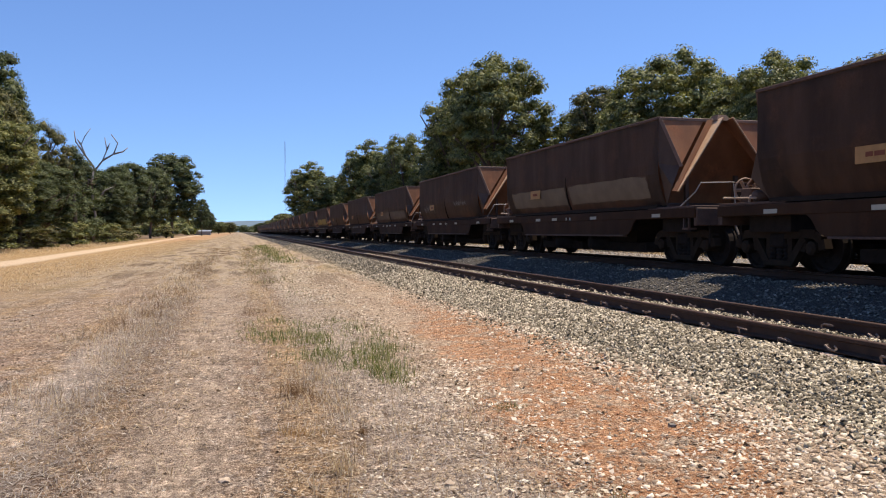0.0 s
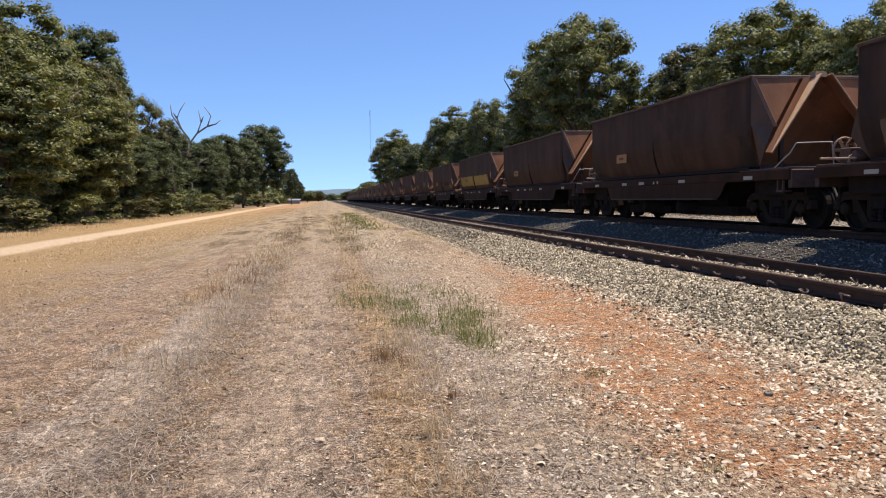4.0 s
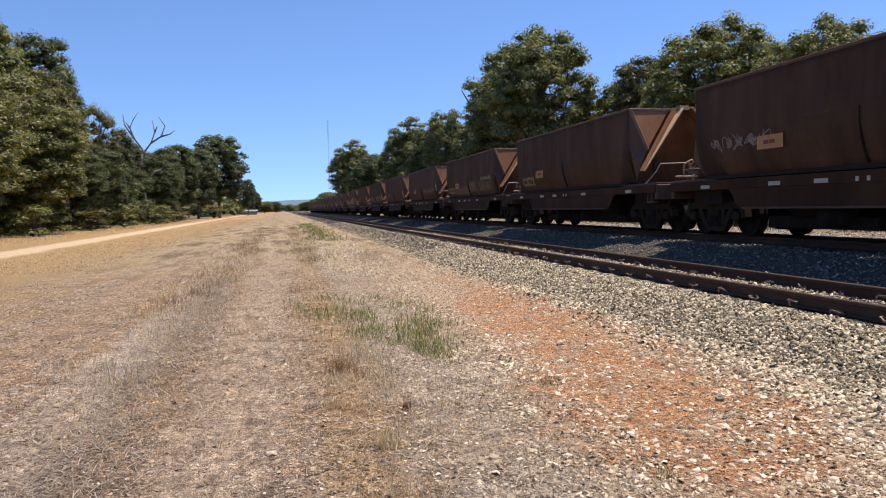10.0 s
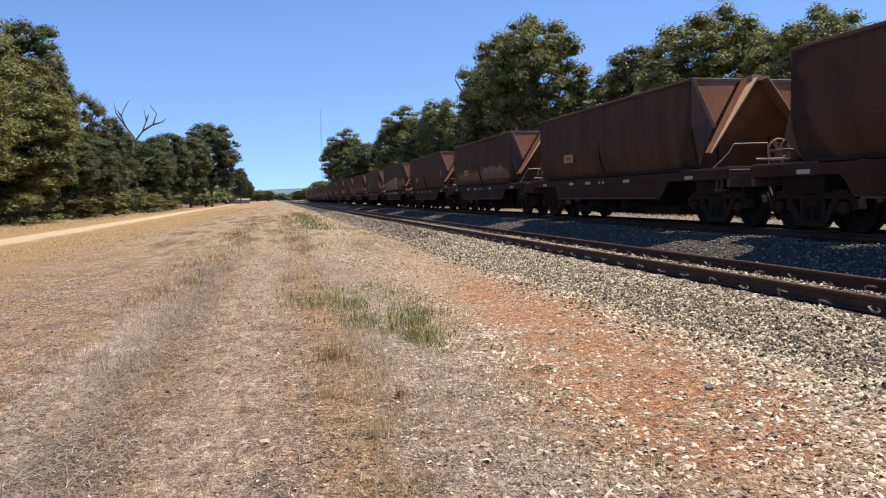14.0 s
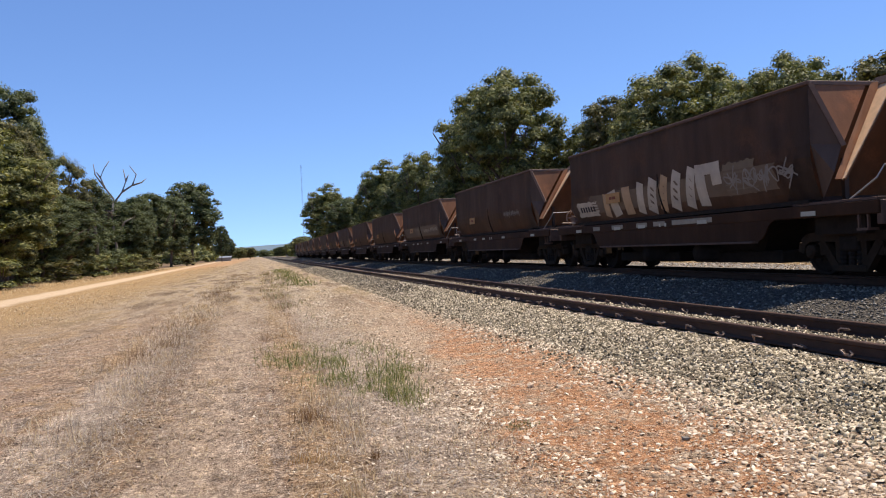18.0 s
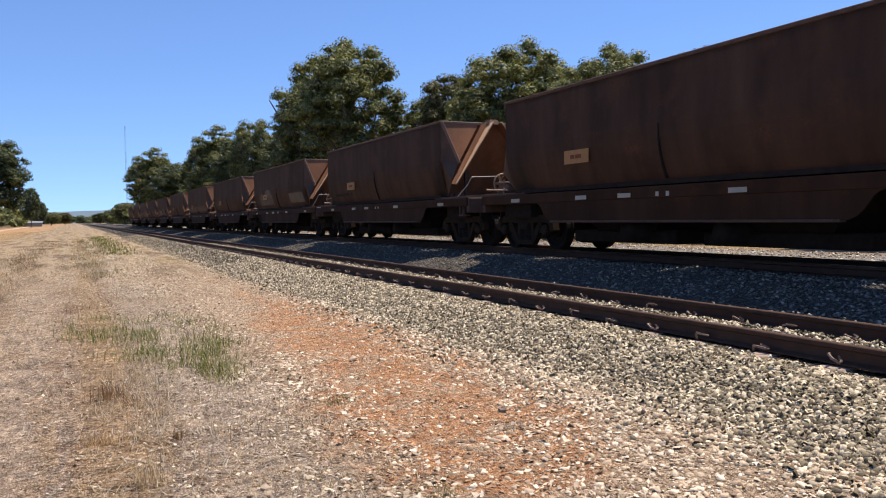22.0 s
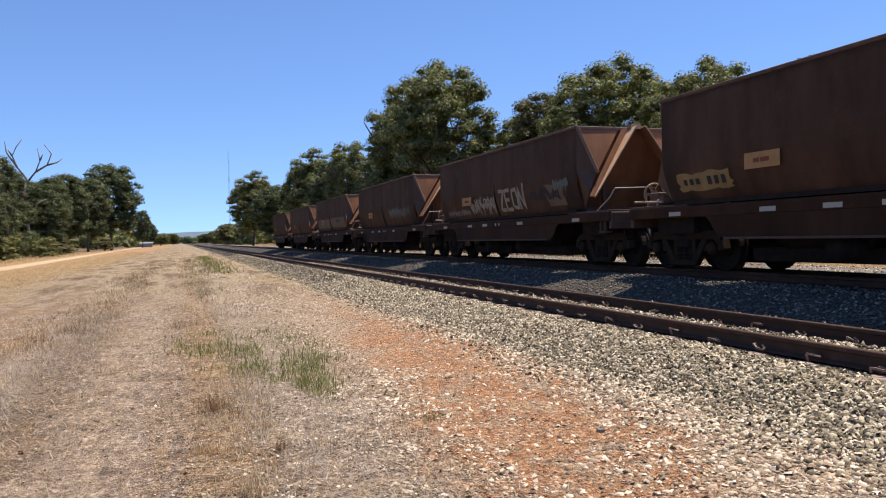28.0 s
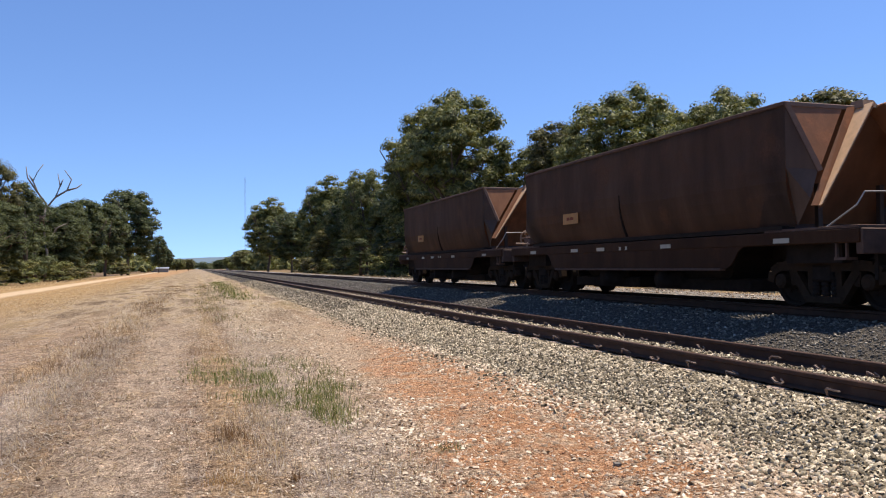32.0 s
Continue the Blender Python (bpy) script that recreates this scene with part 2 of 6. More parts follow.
    c = n.mix(n.math("MULTIPLY", n.math("MULTIPLY", far, n.step(mid, 0.38, 0.62)), 0.75), c, (0.40, 0.215, 0.115))
    # under the trees on both sides: bark and dark litter
    c = n.mix(n.math("MULTIPLY", n.step(n.math("MULTIPLY", xw, -1.0), 17.5, 21.0), 0.75), c, (0.14, 0.095, 0.06))
    c = n.mix(n.math("MULTIPLY", n.step(x, 16.0, 17.2), 0.8), c, n.mix(n.step(mid, 0.42, 0.56), (0.13, 0.09, 0.055), gold))
    n.bump(n.math("SUBTRACT", n.math("ADD", n.math("MULTIPLY", fine, 0.6), mid), n.math("MULTIPLY", n.math("MULTIPLY", bal, gap), 1.2)), 1.0, 0.045)
    return n.done(c)


def stone_material(name, ramp, rough=0.9):
    n = Nodes(name, rough, spec=0.2)
    p = n.pos()
    c = n.ramp(n.isle(), ramp)
    c = n.mix(n.step(n.noise(p, 60, 4), 0.45, 0.7), c, n.mix(0.35, c, (0.12, 0.10, 0.08)))
    n.bump(n.noise(p, 90, 3), 0.3, 0.01)
    return n.done(c)


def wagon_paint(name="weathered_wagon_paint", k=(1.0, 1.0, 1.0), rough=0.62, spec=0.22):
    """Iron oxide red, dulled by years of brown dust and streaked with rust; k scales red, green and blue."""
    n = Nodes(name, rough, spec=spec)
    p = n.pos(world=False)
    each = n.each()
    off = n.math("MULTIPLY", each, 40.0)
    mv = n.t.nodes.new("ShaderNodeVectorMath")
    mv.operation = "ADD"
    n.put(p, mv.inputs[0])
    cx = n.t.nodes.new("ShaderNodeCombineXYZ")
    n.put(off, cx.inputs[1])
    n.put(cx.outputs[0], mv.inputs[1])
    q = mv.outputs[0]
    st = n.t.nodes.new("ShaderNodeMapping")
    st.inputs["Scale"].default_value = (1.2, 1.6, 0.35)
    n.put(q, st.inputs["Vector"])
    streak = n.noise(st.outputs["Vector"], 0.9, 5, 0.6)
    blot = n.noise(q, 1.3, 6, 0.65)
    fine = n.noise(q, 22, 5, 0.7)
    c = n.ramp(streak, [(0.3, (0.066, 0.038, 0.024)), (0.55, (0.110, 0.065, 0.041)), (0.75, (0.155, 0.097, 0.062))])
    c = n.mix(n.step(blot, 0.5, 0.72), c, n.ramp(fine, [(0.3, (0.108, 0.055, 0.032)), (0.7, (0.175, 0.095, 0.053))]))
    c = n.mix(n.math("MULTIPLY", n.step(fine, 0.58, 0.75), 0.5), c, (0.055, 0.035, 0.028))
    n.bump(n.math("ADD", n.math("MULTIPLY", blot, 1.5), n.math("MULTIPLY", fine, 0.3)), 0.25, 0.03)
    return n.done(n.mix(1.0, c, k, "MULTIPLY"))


def leaf_material(name, stops, rough=0.55, through_much=0.27, tint=(1.35, 1.35, 0.6)):
    n = Nodes(name, rough, spec=0.26)
    c = n.ramp(n.isle(), stops)
    c = n.mix(n.math("MULTIPLY", n.noise(n.pos(), 0.35, 3), 0.5), c, n.mix(1.0, c, (0.6, 0.65, 0.6), "MULTIPLY"))
    out = n.t.nodes["Material Output"]
    tr = n.t.nodes.new("ShaderNodeBsdfTranslucent")
    mx = n.t.nodes.new("ShaderNodeMixShader")
    mx.inputs[0].default_value = through_much
    n.put(n.mix(1.0, c, tint, "MULTIPLY"), tr.inputs["Color"])
    n.done(c)
    n.put(n.b.outputs[0], mx.inputs[1])
    n.put(tr.outputs[0], mx.inputs[2])
    n.put(mx.outputs[0], out.inputs["Surface"])
    return n.m


M_GROUND = ground_material()
M_BALLAST = stone_material("ballast_stone", [(0.0, (0.072, 0.057, 0.036)), (0.3, (0.165, 0.135, 0.088)), (0.65, (0.365, 0.303, 0.208)), (1.0, (0.80, 0.68, 0.49))])
# grimy stone, its colour lowered further to deepen the train's shadow
M_BALLAST_DARK = stone_material("grimy_shaded_ballast_stone", [(0.0, (0.10, 0.088, 0.072)), (0.5, (0.17, 0.15, 0.122)), (0.85, (0.27, 0.24, 0.195)), (1.0, (0.44, 0.39, 0.31))])
M_CHIP = stone_material("pale_gravel_chip", [(0.0, (0.20, 0.135, 0.085)), (0.3, (0.37, 0.27, 0.18)), (0.65, (0.60, 0.465, 0.33)), (1.0, (0.90, 0.77, 0.59))])
M_REDCHIP = stone_material("red_gravel_chip", [(0.0, (0.16, 0.075, 0.04)), (0.5, (0.42, 0.22, 0.12)), (1.0, (0.70, 0.54, 0.38))])
M_WAGON = wagon_paint(k=(0.82, 0.86, 0.94))
# the side paint scaled to a darker brown for sill, skirt and deck plates
M_SILL = wagon_paint("dark_sill_paint", (0.44, 0.35, 0.265), 0.75, 0.12)
# redder paint of the ends, lightened too for light bounced into the gaps
M_WAGON_END = wagon_paint("rusty_bounce_lit_end_paint", (2.1, 1.55, 1.12))
# grimy iron, taken down to near black to deepen shade below the sills
M_DARK = simple("grimy_shaded_black_iron", (0.024, 0.018, 0.014), 0.85, 0.0, 0.4, 6.0, 0.1)
M_BROWN = simple("rusty_brown_iron", (0.095, 0.054, 0.036), 0.75, 0.0, 0.35)
M_EDGE = simple("bare_worn_edge", (0.30, 0.195, 0.13), 0.6, 0.0, 0.25)
M_PIPE = simple("tan_brake_pipe", (0.36, 0.25, 0.165), 0.6, 0.0, 0.3)
# pale tan with the sun's brightness on the brace flange mixed in
M_SUNLIT_TAN = simple("sunlit_tan_flange", (0.62, 0.40, 0.225), 0.6, 0.0, 0.2)
M_FRAME = simple("dusty_brown_casting", (0.036, 0.023, 0.014), 0.85, 0.0, 0.35, 6.0, 0.1)
M_RAIL = simple("rusty_rail_steel", (0.066, 0.034, 0.021), 0.7, 0.2, 0.35)
M_RAILTOP = simple("polished_rail_top", (0.32, 0.25, 0.21), 0.35, 0.8, 0.2)
M_CLIP = simple("rail_clip_steel", (0.21, 0.15, 0.115), 0.6, 0.3, 0.3)
M_SLEEPER = simple("dusty_pink_sleeper", (0.34, 0.25, 0.20), 0.9, 0.0, 0.2)
M_RIB = simple("brown_painted_rib", (0.17, 0.105, 0.073), 0.7, 0.0, 0.25)
M_WHITE = simple("dusty_white_reflector", (0.42, 0.38, 0.29), 0.5, 0.0, 0.12)
M_PLATE = simple("orange_number_plate", (0.38, 0.205, 0.075), 0.7, 0.0, 0.2)
M_INK = simple("dark_lettering", (0.20, 0.06, 0.03), 0.8, 0.0, 0.2)
M_STEEL = simple("worn_grey_steel", (0.115, 0.095, 0.078), 0.5, 0.3, 0.2)
M_YELLOW = simple("yellow_repaint", (0.42, 0.27, 0.055), 0.7, 0.0, 0.25, 3.0)
M_BEIGE = simple("dusty_beige_repaint", (0.165, 0.120, 0.074), 0.75, 0.0, 0.25, 2.0)
M_CREAM = simple("cream_spray_paint", (0.30, 0.25, 0.18), 0.8, 0.0, 0.2, 5.0)
M_BLOCK = simple("pale_cream_block_paint", (0.43, 0.36, 0.27), 0.8, 0.0, 0.22, 3.0)
M_BLOCKORANGE = simple("orange_cream_block_paint", (0.40, 0.26, 0.14), 0.8, 0.0, 0.25, 3.0)
M_HANDRAIL = simple("bright_grey_handrail", (0.34, 0.32, 0.29), 0.5, 0.2, 0.15)
M_BEIGE2 = simple("faded_brown_repaint", (0.145, 0.098, 0.060), 0.75, 0.0, 0.25, 2.0)
M_YELLOW2 = simple("dull_yellow_paint", (0.27, 0.175, 0.065), 0.75, 0.0, 0.3, 3.0)
M_TAGGREY = simple("grey_spray_paint", (0.21, 0.18, 0.145), 0.8, 0.0, 0.2, 5.0)
M_TAGDARK = simple("dark_spray_paint", (0.035, 0.03, 0.03), 0.8, 0.0, 0.2, 5.0)
M_TAGGREEN = simple("grey_green_spray_paint", (0.125, 0.145, 0.125), 0.8, 0.0, 0.2, 5.0)
M_ORANGECAP = simple("orange_axle_cap", (0.55, 0.26, 0.05), 0.6, 0.0, 0.2)
M_BARK = simple("grey_brown_bark", (0.115, 0.086, 0.064), 0.9, 0.0, 0.35, 4.0)
M_DEADWOOD = simple("bleached_dead_wood", (0.22, 0.19, 0.155), 0.9, 0.0, 0.25, 4.0)
M_LEAF_A = leaf_material("olive_gum_leaves", [(0.0, (0.062, 0.072, 0.028)), (0.4, (0.135, 0.145, 0.050)), (0.75, (0.245, 0.245, 0.085)), (1.0, (0.37, 0.345, 0.135))])
M_LEAF_B = leaf_material("dark_green_leaves", [(0.0, (0.040, 0.054, 0.022)), (0.5, (0.085, 0.104, 0.040)), (1.0, (0.18, 0.19, 0.078))])
M_LEAF_C = leaf_material("brownish_gum_leaves", [(0.0, (0.05, 0.05, 0.02)), (0.5, (0.12, 0.115, 0.04)), (1.0, (0.25, 0.215, 0.08))])
M_STRAW = leaf_material("dry_straw", [(0.0, (0.24, 0.16, 0.085)), (0.5, (0.52, 0.39, 0.24)), (1.0, (0.76, 0.64, 0.46))], 0.7, 0.5, (1.1, 1.05, 0.9))
M_GREYSTRAW = leaf_material("grey_dead_stalks", [(0.0, (0.20, 0.155, 0.13)), (0.5, (0.42, 0.35, 0.30)), (1.0, (0.72, 0.65, 0.57))], 0.7, 0.5, (1.1, 1.05, 0.9))
M_FLAKE = leaf_material("litter_flakes", [(0.0, (0.07, 0.045, 0.03)), (0.3, (0.19, 0.125, 0.08)), (0.6, (0.36, 0.26, 0.175)), (0.85, (0.58, 0.46, 0.34)), (1.0, (0.78, 0.69, 0.56))], 0.8, 0.2, (1.0, 1.0, 1.0))
M_PALEFLAKE = leaf_material("pale_flakes", [(0.0, (0.16, 0.11, 0.07)), (0.3, (0.42, 0.315, 0.215)), (0.65, (0.72, 0.585, 0.435)), (1.0, (0.90, 0.79, 0.63))], 0.8, 0.1, (1.0, 1.0, 1.0))
M_GREENGRASS = leaf_material("green_grass", [(0.0, (0.055, 0.078, 0.018)), (0.5, (0.14, 0.16, 0.045)), (1.0, (0.34, 0.30, 0.13))])
M_HILL = simple("hazy_blue_hill", (0.12, 0.165, 0.20), 1.0, 0.0, 0.12, 0.01)
M_WALLWHITE = simple("pale_shed_wall", (0.24, 0.235, 0.225), 0.8, 0.0, 0.08)
M_ROOFGREY = simple("grey_iron_roof", (0.26, 0.27, 0.28), 0.5, 0.2, 0.1)


# ---- building helpers ----
def mesh_of(name, bm, material, smooth=False):
    me = bpy.data.meshes.new(name)
    bmesh.ops.recalc_face_normals(bm, faces=bm.faces)
    bm.to_mesh(me)
    bm.free()
    for m in material if isinstance(material, (list, tuple)) else [material]:
        me.materials.append(m)
    if smooth:
        me.polygons.foreach_set("use_smooth", [True] * len(me.polygons))
    return me


def part(name, bm, material, parent, label="", smooth=False):
    ob = new(name, mesh_of(name, bm, material, smooth))
    ob.parent = parent
    if label:
        ob["label"] = label
    return ob


def thing(name, label, category, group="", kind="", at=None):
    ob = tagged(new(name), label, category, group, kind)
    if at is not None:
        ob.matrix_basis = at
    return ob


def box(bm, x0, x1, y0, y1, z0, z1, bevel=0.0):
    r = bmesh.ops.create_cube(bm, size=1.0, matrix=Matrix.LocRotScale(((x0 + x1) / 2, (y0 + y1) / 2, (z0 + z1) / 2), None, (abs(x1 - x0), abs(y1 - y0), abs(z1 - z0))))
    if bevel:
        es = list({e for v in r["verts"] for e in v.link_edges})
        bmesh.ops.bevel(bm, geom=es, offset=bevel, segments=1, affect="EDGES")
    return bm


def boxes(*rows, bevel=0.0):
    bm = bmesh.new()
    for r in rows:
        box(bm, *r, bevel=bevel)
    return bm


def beam(bm, a, b, w, h, up=(0, 0, 1)):
    """A straight bar of section w x h from a to b."""
    a, b = Vector(a), Vector(b)
    d = b - a
    y = d.normalized()
    x = y.cross(Vector(up)).normalized()
    z = x.cross(y)
    m = Matrix((x * w, y * d.length, z * h)).transposed().to_4x4()
    m.translation = (a + b) / 2
    bmesh.ops.create_cube(bm, size=1.0, matrix=m)
    return bm


def tube(bm, pts, r, n=8, r2=None):
    """A round bar along the points, tapering to r2."""
    pts = [Vector(p) for p in pts]
    rings = []
    for i, p in enumerate(pts):
        d = (pts[min(i + 1, len(pts) - 1)] - pts[max(i - 1, 0)]).normalized()
        s = d.cross(Vector((0.31, 0.17, 0.93))).normalized()
        if s.length < 0.1:
            s = d.cross(Vector((1, 0, 0))).normalized()
        u = s.cross(d)
        rad = r if r2 is None else r + (r2 - r) * i / (len(pts) - 1)
        rings.append([bm.verts.new(p + (s * math.cos(k * 2 * math.pi / n) + u * math.sin(k * 2 * math.pi / n)) * rad) for k in range(n)])
    for a, b in zip(rings, rings[1:]):
        for k in range(n):
            bm.faces.new((a[k], a[(k + 1) % n], b[(k + 1) % n], b[k]))
    bm.faces.new(rings[0])
    bm.faces.new(rings[-1][::-1])
    return bm


def turned(bm, profile, axis="x", n=24, at=(0, 0, 0)):
    """A solid of revolution: profile of (along, radius)."""
    rings = []
    for a, r in profile:
        ring = []
        for k in range(n):
            c, s = math.cos(2 * math.pi * k / n) * r, math.sin(2 * math.pi * k / n) * r
            v = {"x": (a, c, s), "y": (c, a, s), "z": (c, s, a)}[axis]
            ring.append(bm.verts.new(Vector(v) + Vector(at)))
        rings.append(ring)
    for p, q in zip(rings, rings[1:]):
        for k in range(n):
            bm.faces.new((p[k], p[(k + 1) % n], q[(k + 1) % n], q[k]))
    bm.faces.new(rings[0])
    bm.faces.new(rings[-1][::-1])
    return bm


def sheet(bm, corners, thick):
    """A flat plate with thickness on the polygon's back."""
    vs = [Vector(c) for c in corners]
    nrm = (vs[1] - vs[0]).cross(vs[2] - vs[0]).normalized() * thick
    a = [bm.verts.new(v) for v in vs]
    b = [bm.verts.new(v - nrm) for v in vs]
    bm.faces.new(a)
    bm.faces.new(b[::-1])
    for i in range(len(a)):
        j = (i + 1) % len(a)
        bm.faces.new((a[j], a[i], b[i], b[j]))
    return bm


def stuff(name, verts, faces, material, label, category, smooth=False):
    me = bpy.data.meshes.new(name)
    nv, nf, k = len(verts), len(faces), len(faces[0])
    me.vertices.add(nv)
    me.vertices.foreach_set("co", np.asarray(verts, np.float32).ravel())
    me.loops.add(nf * k)
    me.loops.foreach_set("vertex_index", np.asarray(faces, np.int32).ravel())
    me.polygons.add(nf)
    me.polygons.foreach_set("loop_start", np.arange(nf, dtype=np.int32) * k)
    me.update(calc_edges=True)
    me.materials.append(material)
    return tagged(new(name, me), label, category, "", "stuff")


# ---- levels ----
RAIL1, RAIL2 = 0.53, 0.82          # rail heads of the siding and of the main line
MID1, MID2 = 6.12, 10.15           # their middles
GAUGE = 1.067


def level(x, y):
    """Height of the formation across the line."""
    prof = ((-400, 0.0), (2.5, 0.0), (3.3, 0.04), (4.1, 0.12), (4.6, 0.245), (4.9, 0.325), (5.12, 0.352), (7.1, 0.352), (7.9, 0.50), (8.7, 0.655), (11.6, 0.655), (15.6, 0.62), (17, 0.35), (19, 0.15), (400, 0.15))
    for (a, p), (b, q) in zip(prof, prof[1:]):
        if x <= b:
            return p + (q - p) * (x - a) / (b - a)
    return 0.15


def build_ground():
    xs = [-2500, -700, -250, -120, -60, -35, -24, -18, -14, -11, -8.5] + [-7 + 0.5 * i for i in range(14)] + [0.1 * i for i in range(0, 160)] + [16, 18, 22, 28, 40, 70, 150, 400, 1200, 2500]
    ys = [-300, -100, -40, -15, -6, -2] + [0.25 * i for i in range(0, 120)] + [30 + i for i in range(30)] + [60, 65, 70, 80, 90, 100, 120, 150, 200, 300, 500, 900, 1800, 3500]
    verts = []
    for y in ys:
        for x in xs:
            z = level(x, y)
            if y < 60 and -9 < x < 14:
                a = 0.035 if x < 3.6 else 0.02
                z += a * noise.noise((x * 0.55, y * 0.4, 3.1)) + 0.012 * noise.noise((x * 2.7, y * 2.7, 8.0))
            verts.append((x, y, z))
    w = len(xs)
    faces = [(j * w + i, j * w + i + 1, (j + 1) * w + i + 1, (j + 1) * w + i) for j in range(len(ys) - 1) for i in range(w - 1)]
    g = stuff("ground", verts, faces, M_GROUND, "dry bare ground with straw, litter and red gravel", "ground")
    g["kind"] = "structure"
    g.data.polygons.foreach_set("use_smooth", [True] * len(faces))


build_ground()


def build_track(name, mid, head, y0, y1, railtop):
    prof = [(-0.065, 0.0), (0.065, 0.0), (0.065, 0.012), (0.012, 0.03), (0.012, 0.105), (0.035, 0.118), (0.035, 0.15), (0.028, 0.157), (-0.028, 0.157), (-0.035, 0.15), (-0.035, 0.118), (-0.012, 0.105), (-0.012, 0.03), (-0.065, 0.012)]
    for side in (-1, 1):
        bm = bmesh.new()
        cx = mid + side * (GAUGE / 2 + 0.035)
        a = [bm.verts.new((cx + px, y0, head - 0.157 + pz)) for px, pz in prof]
        b = [bm.verts.new((cx + px, y1, head - 0.157 + pz)) for px, pz in prof]
        k = len(prof)
        for i in range(k):
            f = bm.faces.new((a[i], a[(i + 1) % k], b[(i + 1) % k], b[i]))
            if i == 7:
                f.material_index = 1
        bm.faces.new(a[::-1])
        bm.faces.new(b)
        tagged(new("rail", mesh_of("rail", bm, [M_RAIL, railtop])), "rust brown steel rail of the " + name + " on ballast", "rail", name + " rails", "structure")


build_track("siding", MID1, RAIL1, -60, 900, M_RAIL)
build_track("main line", MID2, RAIL2, -60, 900, M_RAILTOP)


# ---- the hopper wagon ----
HALF, TOP, WIDE, PITCH = 4.82, 3.14, 1.45, 12.9
LOW, KNEE = 1.26, 2.15     # bottom of the hopper's side, height at which it begins to curve in
BOGIE = 4.95
WHEELSETS = []


def side_profile(z):
    if z >= KNEE:
        return WIDE
    t = (KNEE - z) / (KNEE - LOW)
    return WIDE - 0.22 * t ** 2


def wagon_end(y_sign):
    """The sloped end plates between the sides: broad central plate and the two corner panels."""
    s = y_sign
    bm = bmesh.new()
    zi = 1.35
    inner = HALF - 0.85
    # sloping end sheet from the top edge down and inwards
    sheet(bm, [(-WIDE, s * HALF, TOP), (WIDE, s * HALF, TOP), (WIDE - 0.25, s * inner, zi), (-WIDE + 0.25, s * inner, zi)], 0.03 * s)
    return bm


def corner_panel(xs, s):
    """The chamfer between side and brace, in three flat plates."""
    bm = bmesh.new()
    A, C = (xs * (WIDE - 0.005), s * HALF, TOP - 0.02), (xs * 1.09, s * (HALF + 0.26), 2.10)
    K, D, E = (xs * (WIDE - 0.005), s * (HALF - 0.005), KNEE), (xs * 1.32, s * (HALF + 0.34), LOW + 0.40), (xs * (WIDE - 0.23), s * (HALF - 0.03), LOW + 0.01)
    for tri in ((A, C, K), (K, C, D), (K, D, E)):
        a, b, c = (bm.verts.new(v) for v in tri)
        bm.faces.new((a, b, c))
    bmesh.ops.remove_doubles(bm, verts=bm.verts, dist=0.001)
    bmesh.ops.recalc_face_normals(bm, faces=bm.faces)
    bmesh.ops.solidify(bm, geom=list(bm.faces), thickness=0.015)
    return bm


